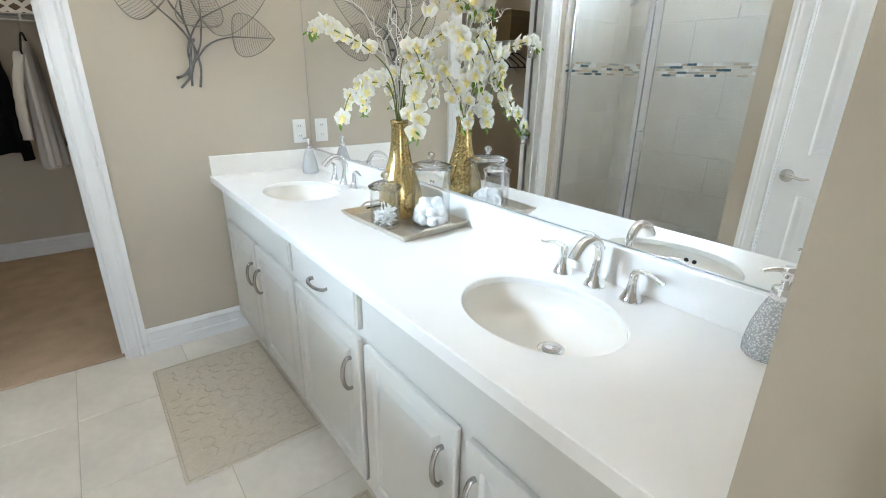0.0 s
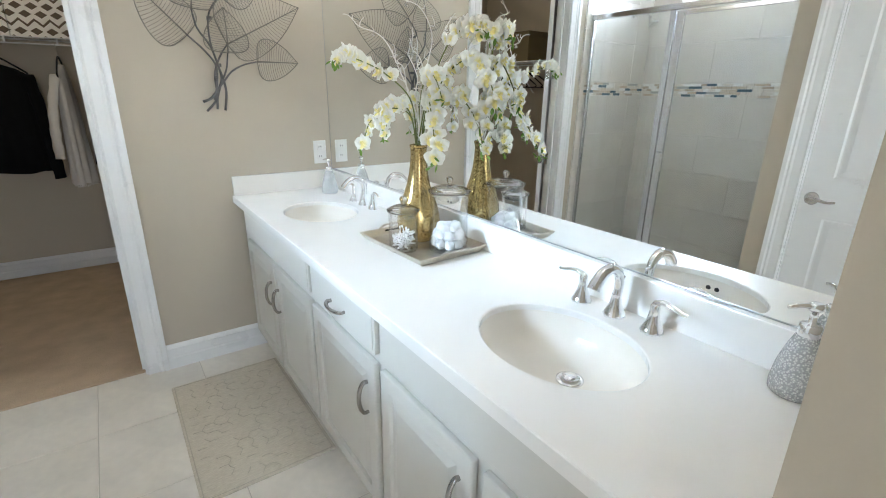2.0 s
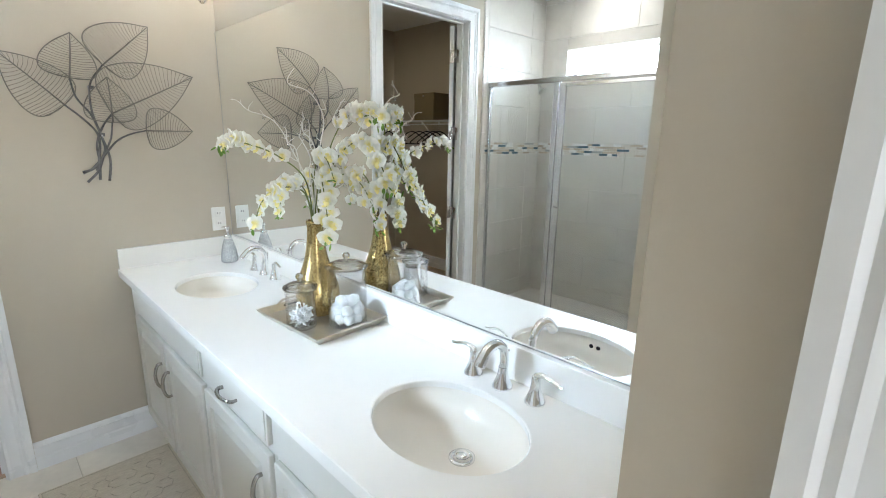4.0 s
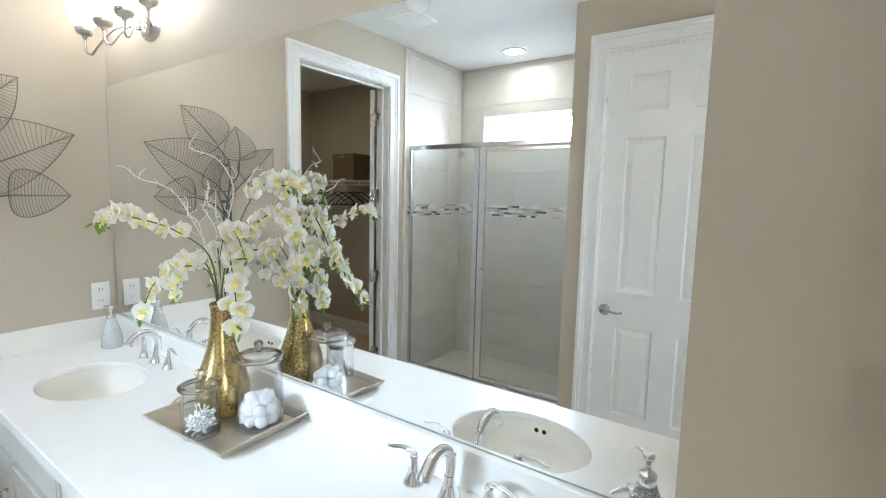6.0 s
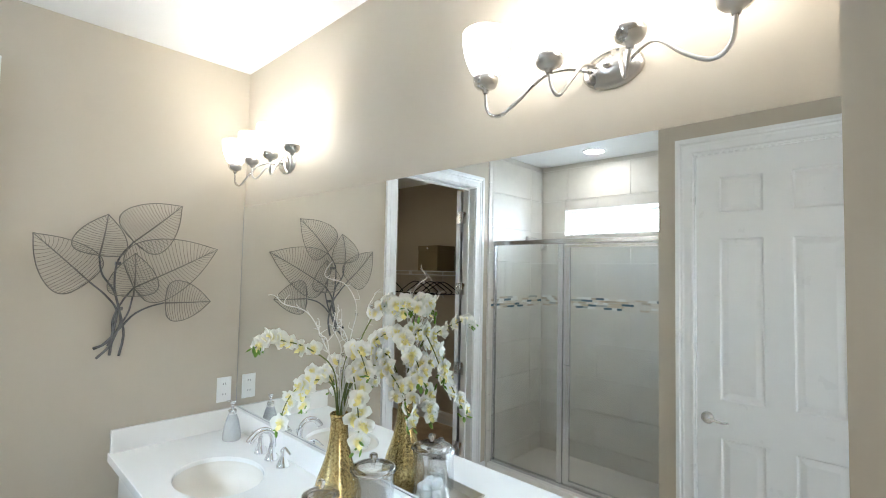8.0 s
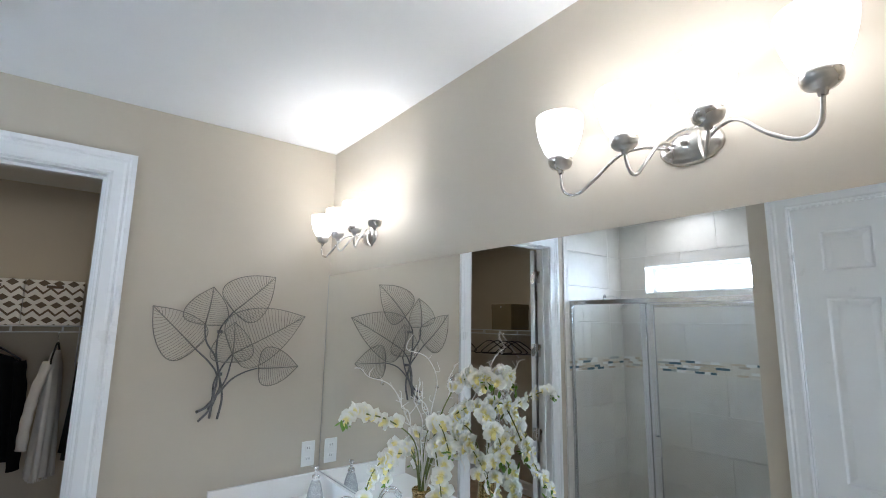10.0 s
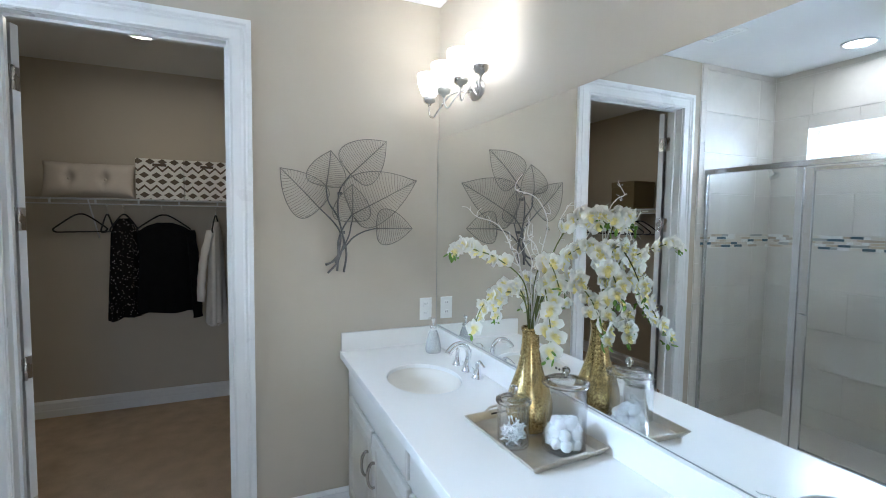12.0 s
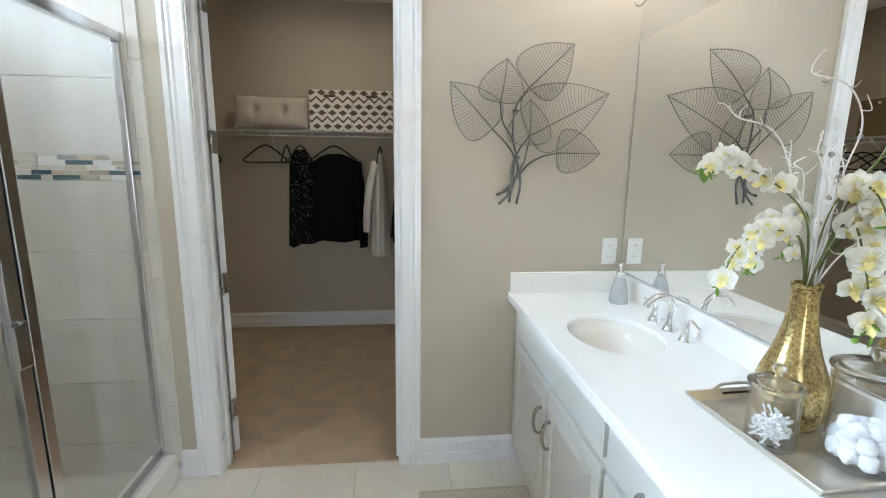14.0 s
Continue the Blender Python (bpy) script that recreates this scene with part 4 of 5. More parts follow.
part("body", lathe(bmesh.new(), [(0, 0), (0.052, 0), (0.061, 0.006), (0.074, 0.035), (0.0785, 0.070), (0.076, 0.100), (0.066, 0.135), (0.053, 0.170), (0.042, 0.205), (0.034, 0.245), (0.0295, 0.285), (0.028, 0.315), (0.030, 0.338), (0.029, 0.341), (0.0255, 0.335), (0.024, 0.30), (0.024, 0.20)], (VX, VY, TZ), 40), GOLD, vase)
part("lip", lathe(bmesh.new(), [(0.0262, 0.340), (0.0285, 0.343), (0.0312, 0.341), (0.0316, 0.336), (0.0305, 0.332), (0.0292, 0.334), (0.0262, 0.340)], (VX, VY, TZ), 40), GOLD, vase, "rounded gold glass lip")


def jar(cx, cy, r, h, label):
    """Straight glass jar with a thick foot, a flared rim and a stepped lid with a round knob."""
    j = thing("apothecary_jar", (cx, cy, TZ), label, "glass jar", "glass jars on the tray")
    at = (cx, cy, TZ)
    body = lathe(bmesh.new(), [(0, 0.0), (r * 0.95, 0), (r, 0.004), (r, h - 0.006), (r + 0.002, h - 0.003), (r + 0.002, h), (r - 0.003, h), (r - 0.003, 0.014), (r * 0.8, 0.011), (0, 0.011)], at, 48)
    part("body", body, JAR_GLASS, j).visible_shadow = False
    lid = part("lid", lathe(bmesh.new(), [(0, h + 0.021), (r * 0.38, h + 0.020), (r * 0.76, h + 0.014), (r * 0.90, h + 0.0075), (r - 0.008, h + 0.0015), (r + 0.004, h + 0.002), (r + 0.006, h + 0.005), (r + 0.005, h + 0.010), (r * 0.94, h + 0.0125), (r * 0.80, h + 0.018), (r * 0.40, h + 0.0245), (0, h + 0.0255)], at, 48), KNOB_GLASS, j, "domed glass lid")
    plug = part("plug", lathe(bmesh.new(), [(r * 0.88, h - 0.013), (r * 0.90, h - 0.014), (r * 0.92, h - 0.012), (r * 0.92, h + 0.001), (r * 0.88, h + 0.001), (r * 0.88, h - 0.013)], at, 48), JAR_GLASS, lid, "glass inner ring of the lid")
    foot = part("foot", lathe(bmesh.new(), [(r * 0.55, 0.0008), (r * 0.90, 0.0008), (r * 0.975, 0.004), (r * 0.975, 0.008), (r * 0.90, 0.0105), (r * 0.55, 0.0105), (r * 0.55, 0.0008)], at, 48), LID_GLASS, j, "thick glass foot")
    knob = part("knob", lathe(bmesh.new(), [(0, h + 0.0265), (0.008, h + 0.0265), (0.006, h + 0.031), (0.011, h + 0.036), (0.0135, h + 0.043), (0.011, h + 0.050), (0.005, h + 0.054), (0, h + 0.0545)], at, 24), KNOB_GLASS, lid)
    for o in (lid, plug, foot, knob):
        o.visible_shadow = False
    return j


J1, J2 = (1.602, 1.838), (1.733, 1.757)
jar(*J1, 0.050, 0.134, "small clear glass jar with a domed lid, holding cotton swabs")
jar(*J2, 0.066, 0.200, "tall clear glass jar with a domed lid, holding cotton balls")
rng = random.Random(5)
for lay in range(3):
    for k in range((9, 7, 5)[lay]):
        a = k * 2 * math.pi / (9, 7, 5)[lay] + lay * 0.5
        rad = (0.043, 0.037, 0.024)[lay] * (1 if k else 0.5)
        bm = ball(bmesh.new(), (0, 0, 0), 0.0185, 3)
        for v in bm.verts:
            v.co *= 1 + 0.30 * noise.noise(v.co * 75 + Vector((k, lay, 0))) + 0.10 * noise.noise(v.co * 260 + Vector((lay, k, 0)))
        at = Vector((J2[0] + rad * math.cos(a), J2[1] + rad * math.sin(a), TZ + 0.028 + lay * 0.026 + rng.uniform(0, 0.006)))
        bm.transform(Matrix.Translation(at))
        c = new("cotton_ball", to_mesh("cotton_ball", bm, COTTON))
        tagged(c, "white fluffy cotton ball inside a glass jar", "cotton ball", "cotton balls")
swab = tube(bmesh.new(), [(0, 0, -0.024), (0, 0, 0.024)], 0.0016, 6)
ball(swab, (0, 0, 0.026), 0.0034, 2, 1, 1, 1.8)
ball(swab, (0, 0, -0.026), 0.0034, 2, 1, 1, 1.8)
swab_mesh = to_mesh("cotton_swab", swab, COTTON)
for k in range(64):
    o = new("cotton_swab", swab_mesh)
    a, tilt = rng.uniform(0, 360), rng.uniform(48, 90)
    o.matrix_world = Matrix.Translation((J1[0] + rng.uniform(-0.012, 0.012), J1[1] + rng.uniform(-0.012, 0.012), TZ + 0.018 + k * 0.0006 + 0.012 * math.cos(radians(tilt)))) @ pose(0, 0, 0, tilt, 0, a)
    tagged(o, "white cotton swab in a glass jar", "cotton swab", "cotton swabs")

# ---- orchid arrangement ----
orchid = thing("orchid_arrangement", (VX, VY, TZ + 0.25), "white artificial orchids and curly twigs in a gold vase", "flowers")


def blossom_mesh(seed):
    r = random.Random(seed)
    bm = bmesh.new()

    def petal(ang, length, width, cup, mi=0, z0=0.0):
        n, mrows = 6, 4
        rows = []
        for i in range(n + 1):
            t = i / n
            w = width * (math.sin(math.pi * min(1, t * 0.97 + 0.03)) ** 0.85) * (0.9 + 0.2 * t)
            rows.append([(length * t, w * (k / mrows - 0.5) * 2 * 0.5, z0 + cup * t * t - 0.25 * w * (1 - (2 * k / mrows - 1) ** 2) + 0.002 * math.sin(9 * t + k + seed)) for k in range(mrows + 1)])
        vs = [[bm.verts.new(Matrix.Rotation(ang, 3, "Z") @ Vector(p)) for p in row] for row in rows]
        for a, b in zip(vs, vs[1:]):
            for k in range(mrows):
                f = bm.faces.new((a[k], a[k + 1], b[k + 1], b[k]))
                f.smooth, f.material_index = True, mi

    for ang, ln, w in ((90, 0.029, 0.022), (218, 0.028, 0.021), (322, 0.028, 0.021), (12, 0.032, 0.034), (168, 0.032, 0.034)):
        petal(radians(ang + r.uniform(-8, 8)), ln, w, r.uniform(-0.004, 0.010))
    petal(radians(270), 0.018, 0.016, 0.012, 1, 0.003)
    petal(radians(60), 0.008, 0.009, 0.006, 1, 0.004)
    petal(radians(130), 0.008, 0.009, 0.006, 1, 0.004)
    return to_mesh("blossom", bm, PETAL, YELLOW)


BLOSSOMS = [blossom_mesh(s) for s in (1, 2, 3, 4)]


def bud_mesh():
    bm = bmesh.new()
    lathe(bm, [(0, 0), (0.003, 0.002), (0.0055, 0.009), (0.0045, 0.016), (0, 0.022)], (0, 0, 0), 8, 1.0, 0.5)
    return to_mesh("leaf_bud", bm, LEAF)


BUD = bud_mesh()
flower_rng = random.Random(11)


def spray(pts, first, count, buds, radius=0.0028, spread=0.012, drop=0.0):
    """One orchid stem; blossoms stand along it from the part `first` of its length on, leaf buds at its tip."""
    path = spline(pts, 10)
    part("stem", tube(bmesh.new(), path, [radius, radius * 0.55], 7), STEM, orchid)
    base = Vector(orchid.location)
    for k in range(count):
        t = first + (0.97 - first) * k / max(count - 1, 1)
        q = path[int(t * (len(path) - 1))]
        off = Vector((flower_rng.uniform(-1, 1), flower_rng.uniform(-1, 1), flower_rng.uniform(-0.7, 0.9))) * spread
        b = new("blossom", BLOSSOMS[flower_rng.randrange(4)])
        b.parent = orchid
        out = Vector((q.x - VX, q.y - VY, 0.0)).normalized()
        face = Vector((-0.75, -0.8, 0.05)) + 0.4 * out if flower_rng.random() < 0.55 else out + Vector((flower_rng.uniform(-0.7, 0.7), flower_rng.uniform(-0.7, 0.7), 0.2))
        face += Vector((flower_rng.uniform(-0.5, 0.5), flower_rng.uniform(-0.5, 0.5), flower_rng.uniform(-0.5, 0.3)))
        turn = face.normalized().to_track_quat("Z", "Y").to_matrix().to_4x4()
        s = flower_rng.uniform(0.86, 1.10)
        b.matrix_basis = Matrix.Translation(q + off - Vector((0, 0, drop)) - base) @ turn @ Matrix.Rotation(radians(flower_rng.uniform(-25, 25)), 4, "Z") @ Matrix.Scale(s, 4)
    for k in range(buds):
        q = path[-1 - 2 * (k // 2)]
        b = new("leaf_bud", BUD)
        b.parent = orchid
        b.matrix_basis = Matrix.Translation(q + Vector((flower_rng.uniform(-1, 1), flower_rng.uniform(-1, 1), flower_rng.uniform(-1.2, 0.4))) * 0.014 - base) @ pose(0, 0, 0, flower_rng.uniform(90, 230), 0, flower_rng.uniform(0, 360)) @ Matrix.Scale(flower_rng.uniform(0.8, 1.2), 4)


VZ = 1.215
spray([(VX, VY, VZ - 0.1), (VX - 0.005, VY, VZ), (1.683, 1.915, 1.373), (1.580, 1.900, 1.455), (1.484, 1.885, 1.490), (1.430, 1.872, 1.500), (1.394, 1.868, 1.478)], 0.48, 10, 9)
spray([(VX, VY, VZ - 0.1), (VX - 0.008, VY, VZ), (1.677, 1.915, 1.329), (1.589, 1.915, 1.350), (1.529, 1.915, 1.310), (1.497, 1.915, 1.235)], 0.50, 9, 8)
spray([(VX, VY, VZ - 0.1), (VX - 0.006, VY - 0.008, VZ), (1.700, 1.862, 1.345), (1.682, 1.810, 1.382), (1.665, 1.765, 1.335), (1.648, 1.723, 1.255), (1.627, 1.694, 1.195)], 0.46, 14, 9, spread=0.020)
spray([(VX, VY, VZ - 0.1), (VX, VY - 0.006, VZ), (1.738, 1.880, 1.410), (1.762, 1.830, 1.535), (1.785, 1.780, 1.588), (1.806, 1.725, 1.592), (1.816, 1.680, 1.560)], 0.58, 15, 10, spread=0.026)
spray([(VX, VY, VZ - 0.1), (VX + 0.003, VY - 0.006, VZ), (1.738, 1.880, 1.360), (1.765, 1.830, 1.455), (1.792, 1.765, 1.500), (1.812, 1.705, 1.475), (1.816, 1.655, 1.410), (1.812, 1.632, 1.345)], 0.42, 19, 6, spread=0.026)
spray([(VX, VY, VZ - 0.1), (VX + 0.004, VY - 0.004, VZ), (1.738, 1.885, 1.330), (1.765, 1.830, 1.390), (1.792, 1.765, 1.375), (1.808, 1.712, 1.305), (1.815, 1.685, 1.225)], 0.42, 17, 10, spread=0.024)
spray([(VX, VY, VZ - 0.1), (VX - 0.004, VY, VZ), (1.700, 1.880, 1.390), (1.695, 1.830, 1.455), (1.690, 1.780, 1.440), (1.690, 1.745, 1.385)], 0.52, 6, 3, spread=0.022)
spray([(VX, VY, VZ - 0.1), (VX, VY + 0.004, VZ), (1.740, 1.965, 1.350), (1.760, 2.010, 1.385), (1.770, 2.040, 1.340), (1.770, 2.050, 1.270)], 0.5, 7, 6, spread=0.018)
spray([(VX, VY, VZ - 0.1), (VX, VY + 0.004, VZ), (1.690, 1.940, 1.340), (1.640, 1.955, 1.370), (1.615, 1.960, 1.320), (1.612, 1.960, 1.250)], 0.5, 6, 6, spread=0.016)
twig_rng = random.Random(21)


def twig(pts, wiggle=0.012):
    path = spline(pts, 14)
    out = []
    for i, q in enumerate(path):
        t = i / (len(path) - 1)
        out.append(q + Vector((math.sin(17 * t + pts[0][0] * 50), math.cos(14 * t), math.sin(21 * t))) * wiggle * t)
    tw = part("twig", tube(bmesh.new(), out, [0.0026, 0.0013], 7), TWIG, orchid, "white curly twig")
    for k in range(7):
        i = int(len(out) * (0.42 + 0.08 * k))
        if i < len(out):
            a = Vector((twig_rng.uniform(-1, 1), twig_rng.uniform(-1, 1), twig_rng.uniform(-0.2, 1))).normalized()
            b = Vector((twig_rng.uniform(-1, 1), twig_rng.uniform(-1, 1), twig_rng.uniform(-0.5, 1))).normalized()
            ln = twig_rng.uniform(0.012, 0.035)
            part("sprig", tube(bmesh.new(), spline([out[i], out[i] + a * ln * 0.5, out[i] + (a + b).normalized() * ln], 4), [0.0016, 0.0008], 6), TWIG, tw)
            if k % 3 == 1:
                part("bead", ball(bmesh.new(), out[i] + a * ln * 0.5 + Vector((0, 0, -0.008)), 0.0065, 1), CRYSTAL, tw, "clear faceted bead")


twig([(VX, VY, VZ - 0.1), (VX, VY, VZ), (1.730, 1.900, 1.42), (1.745, 1.880, 1.56), (1.700, 1.890, 1.64), (1.640, 1.900, 1.690), (1.650, 1.905, 1.715)])
twig([(VX, VY, VZ - 0.1), (VX - 0.005, VY, VZ), (1.690, 1.930, 1.40), (1.620, 1.940, 1.52), (1.540, 1.945, 1.595), (1.460, 1.95, 1.610)])
twig([(VX, VY, VZ - 0.1), (VX + 0.005, VY, VZ), (1.720, 1.905, 1.38), (1.715, 1.900, 1.47), (1.690, 1.905, 1.56)])
twig([(VX, VY, VZ - 0.1), (VX + 0.005, VY - 0.005, VZ), (1.700, 1.870, 1.40), (1.665, 1.850, 1.52), (1.640, 1.850, 1.58)])
twig([(VX, VY, VZ - 0.1), (VX + 0.006, VY - 0.006, VZ), (1.760, 1.850, 1.34), (1.780, 1.800, 1.36), (1.770, 1.770, 1.30)], 0.008)
twig([(VX, VY, VZ - 0.1), (VX + 0.006, VY, VZ), (1.755, 1.850, 1.43), (1.790, 1.760, 1.52), (1.770, 1.700, 1.56)])

twig([(VX, VY, VZ - 0.1), (VX - 0.004, VY, VZ), (1.695, 1.895, 1.36), (1.690, 1.880, 1.44), (1.655, 1.885, 1.49), (1.668, 1.885, 1.535), (1.650, 1.885, 1.55)], 0.014)
twig([(VX, VY, VZ - 0.1), (VX + 0.004, VY, VZ), (1.700, 1.910, 1.35), (1.650, 1.915, 1.44), (1.640, 1.910, 1.50), (1.605, 1.915, 1.53)], 0.016)
twig([(VX, VY, VZ - 0.1), (VX + 0.006, VY - 0.004, VZ), (1.745, 1.880, 1.42), (1.755, 1.850, 1.52), (1.765, 1.825, 1.60), (1.775, 1.815, 1.625)], 0.014)

# ---- wire leaf wall art ----
art = thing("wall_art", (1.37, 3.062, 1.30), "wire leaf bouquet wall sculpture of antique steel", "wall art")
AYP = 3.052


def wire_leaf(base, tip, side_a, side_b, lift, ribs=22):
    """Outline from base to tip that bulges to side_a and side_b metres, a midrib and ribs."""
    b, t = Vector((base[0], AYP - lift, base[1])), Vector((tip[0], AYP - lift, tip[1]))
    ax = t - b
    nrm = Vector((-ax.z, 0, ax.x)).normalized()
    bm = bmesh.new()

    def edge(s, k):
        shape = 1.06 * math.sin(math.pi * k ** 0.58) ** 0.6 * (1 - k ** 5) ** 0.6 if 0 < k < 1 else 0.0
        return b + ax * (k - 0.10 * math.sin(math.pi * k) * (1 - k)) + nrm * s * shape + Vector((0, -0.010 * math.sin(math.pi * k), 0))

    for s in (side_a, -side_b):
        tube(bm, [edge(s, i / 24) for i in range(25)], 0.0021, 6)
    tube(bm, [b + ax * (i / 10) + Vector((0, -0.016 * math.sin(math.pi * i / 10), 0)) for i in range(11)], [0.0036, 0.0020], 6)
    for s in (side_a, -side_b):
        for i in range(1, ribs):
            k = i / ribs
            root = b + ax * max(0.0, k - 0.12) + Vector((0, -0.016 * math.sin(math.pi * max(0.0, k - 0.12)), 0))
            end = edge(s, k)
            midp = (root + end) / 2 + Vector((0, -0.004, 0)) + ax.normalized() * (-0.004)
            tube(bm, [root, midp, end], 0.0011, 4)
    return part("leaf", bm, WIRE, art, "openwork wire leaf")


wire_leaf((1.207, 1.628), (1.018, 1.822), 0.105, 0.095, 0.004)
wire_leaf((1.237, 1.739), (1.261, 1.920), 0.098, 0.088, 0.010, 20)
wire_leaf((1.360, 1.804), (1.551, 1.988), 0.120, 0.102, 0.012, 24)
wire_leaf((1.370, 1.600), (1.724, 1.789), 0.165, 0.105, 0.006, 30)
wire_leaf((1.368, 1.562), (1.368, 1.755), 0.095, 0.090, 0.016, 20)
wire_leaf((1.495, 1.529), (1.696, 1.530), 0.098, 0.082, 0.018, 20)
for pts in ([(1.207, 1.628), (1.270, 1.565), (1.310, 1.500), (1.300, 1.400), (1.292, 1.309)],
            [(1.237, 1.739), (1.250, 1.660), (1.295, 1.590), (1.318, 1.505), (1.340, 1.400), (1.326, 1.303)],
            [(1.360, 1.804), (1.305, 1.720), (1.298, 1.610), (1.318, 1.505), (1.325, 1.440), (1.285, 1.370), (1.233, 1.341)],
            [(1.370, 1.600), (1.330, 1.545), (1.300, 1.470), (1.298, 1.400), (1.285, 1.350)],
            [(1.368, 1.562), (1.352, 1.490), (1.320, 1.420), (1.290, 1.350), (1.245, 1.300)],
            [(1.495, 1.529), (1.430, 1.512), (1.375, 1.480), (1.330, 1.430), (1.270, 1.360), (1.233, 1.345)]):
    part("stem", tube(bmesh.new(), spline([(x, AYP - 0.004 - 0.006 * math.sin(i * 1.7) ** 2, z) for i, (x, z) in enumerate(pts)], 8), [0.0034, 0.0058], 8), STALK, art, "dark steel stem")
part("hanging_bracket", boxes((1.30, 3.056, 1.70, 1.32, 3.0795, 1.715), (1.315, 3.056, 1.50, 1.335, 3.0795, 1.515)), STALK, art)

# ---- closet ----
RAIL_Y, RAIL_Z, DECK_Z = 4.825, 1.664, 1.704


def wire_shelf(along, a, b, back, fr, label):
    """Ventilated shelf: deck wires from back to front, two front rails, uprights between them."""
    def P(s, d, z):
        return (s, d, z) if along == "x" else (d, s, z)

    sh = thing("wire_shelf", P((a + b) / 2, (back + fr) / 2, DECK_Z), label, "shelf")
    for name, d, z, r in (("front_rail", fr, DECK_Z, 0.004), ("hang_rail", fr, RAIL_Z, 0.0045), ("back_rail", back, DECK_Z, 0.003), ("mid_rail", (back + fr) / 2, DECK_Z - 0.004, 0.003)):
        part(name, tube(bmesh.new(), [P(a, d, z), P(b, d, z)], r, 8), SHELF_WIRE, sh)
    deck = bmesh.new()
    n = int((b - a) / 0.025)
    for i in range(1, n):
        s = a + (b - a) * i / n
        tube(deck, [P(s, back, DECK_Z + 0.003), P(s, fr, DECK_Z + 0.003)], 0.0013, 4)
    tagged(part("deck_wires", deck, SHELF_WIRE, sh), kind="stuff")
    m = max(2, round((b - a) / 0.28))
    for i in range(m + 1):
        s = a + 0.01 + (b - a - 0.02) * i / m
        part("upright", boxes((s - 0.006, fr - 0.003, RAIL_Z, s + 0.006, fr + 0.003, DECK_Z) if along == "x" else (fr - 0.003, s - 0.006, RAIL_Z, fr + 0.003, s + 0.006, DECK_Z)), SHELF_WIRE, sh)
    for s in ((a + b) / 2 - 0.45, (a + b) / 2 + 0.5) if b - a > 1.5 else ((a + b) / 2,):
        part("support_arm", tube(bmesh.new(), [P(s, fr, DECK_Z - 0.01), P(s, back, DECK_Z - 0.30)], 0.005, 8), SHELF_WIRE, sh)
    return sh


wire_shelf("x", -0.955, 1.495, 5.104, RAIL_Y, "white wire closet shelf with a hanging rail")
wire_shelf("y", 3.75, RAIL_Y - 0.02, -0.954, -0.660, "white wire closet shelf on the side wall")


def storage_box(x0, label):
    s = thing("storage_box", (x0 + 0.161, 4.975, DECK_Z + 0.005), label, "storage box", "storage boxes on the shelf")
    part("body", boxes((x0, 4.835, DECK_Z + 0.005, x0 + 0.322, 5.095, 2.018), bevel=0.004), LATTICE, s)
    part("handle_slot", boxes((x0 + 0.112, 4.831, 1.962, x0 + 0.205, 4.8345, 1.982), bevel=0.001), mat("brown_grommet", lin(92, 76, 62), 0.6), s, "brown hand hole")


storage_box(0.118, "white storage box with a brown lattice print")
storage_box(0.444, "white storage box with a brown lattice print")
storage = thing("card_box", (-0.81, 4.30, DECK_Z + 0.005), "olive brown card box on the side shelf", "box")
part("body", boxes((-0.945, 4.12, DECK_Z + 0.005, -0.675, 4.42, 1.98), bevel=0.003), OLIVE_BOX, storage)
part("lid", boxes((-0.948, 4.117, 1.93, -0.672, 4.423, 1.985), bevel=0.003), OLIVE_BOX, storage)
part("button", ball(bmesh.new(), (-0.670, 4.27, 1.955), 0.010, 2), NICKEL, storage)


def pillow():
    p = thing("pillow", (-0.172, 4.93, DECK_Z + 0.005), "cream tufted lumbar pillow leaning on the shelf", "pillow")
    bm = bmesh.new()
    nx, nz = 40, 22
    L, Hh = 0.296, 0.140
    for side in (-1, 1):
        grid = []
        for i in range(nx + 1):
            row = []
            for j in range(nz + 1):
                u, v = 2 * i / nx - 1, 2 * j / nz - 1
                e = max(0.0, (1 - u ** 6) * (1 - v ** 4)) ** 0.55
                pinch = sum(math.exp(-(((u - bu) * L) ** 2 + (v * Hh) ** 2) / 0.0011) for bu in (-0.42, 0.34))
                crease = 0.25 * sum(math.exp(-((u - bu) * L) ** 2 / 0.0003) for bu in (-0.42, 0.34))
                y = side * 0.075 * e * (1 - 0.62 * min(1, pinch) - crease * (1 - abs(v)))
                cx = L * u * (1 - 0.05 * (1 - v * v)) * (1.0 if abs(u) < 0.9 else 1.0)
                cz = Hh * v * (1 - 0.10 * (1 - u * u) * abs(v))
                row.append(bm.verts.new((cx, y, cz)))
            grid.append(row)
        for i in range(nx):
            for j in range(nz):
                f = bm.faces.new((grid[i][j], grid[i + 1][j], grid[i + 1][j + 1], grid[i][j + 1]))
                f.smooth = True
    bmesh.ops.remove_doubles(bm, verts=bm.verts, dist=0.0004)
    place = Matrix.Translation((-0.190, 4.945, DECK_Z + 0.139)) @ Matrix.Rotation(radians(-14), 4, "X")
    bm.transform(place)
    part("cushion", bm, LINEN, p)
    for bu in (-0.42, 0.34):
        b = ball(bmesh.new(), (bu * L, -0.030, 0.0), 0.010, 2, 1, 0.5, 1)
        b.transform(place)
        part("button", b, LINEN, p, "fabric covered tufting button")


pillow()


def hanger_mesh():
    bm = bmesh.new()
    tube(bm, spline([(0.020, 0, -0.010), (0.014, 0, 0.006), (0, 0, 0.010), (-0.014, 0, 0.004), (-0.012, 0, -0.015), (0, 0, -0.030), (0, 0, -0.075)], 5), 0.0018, 8)
    return bm


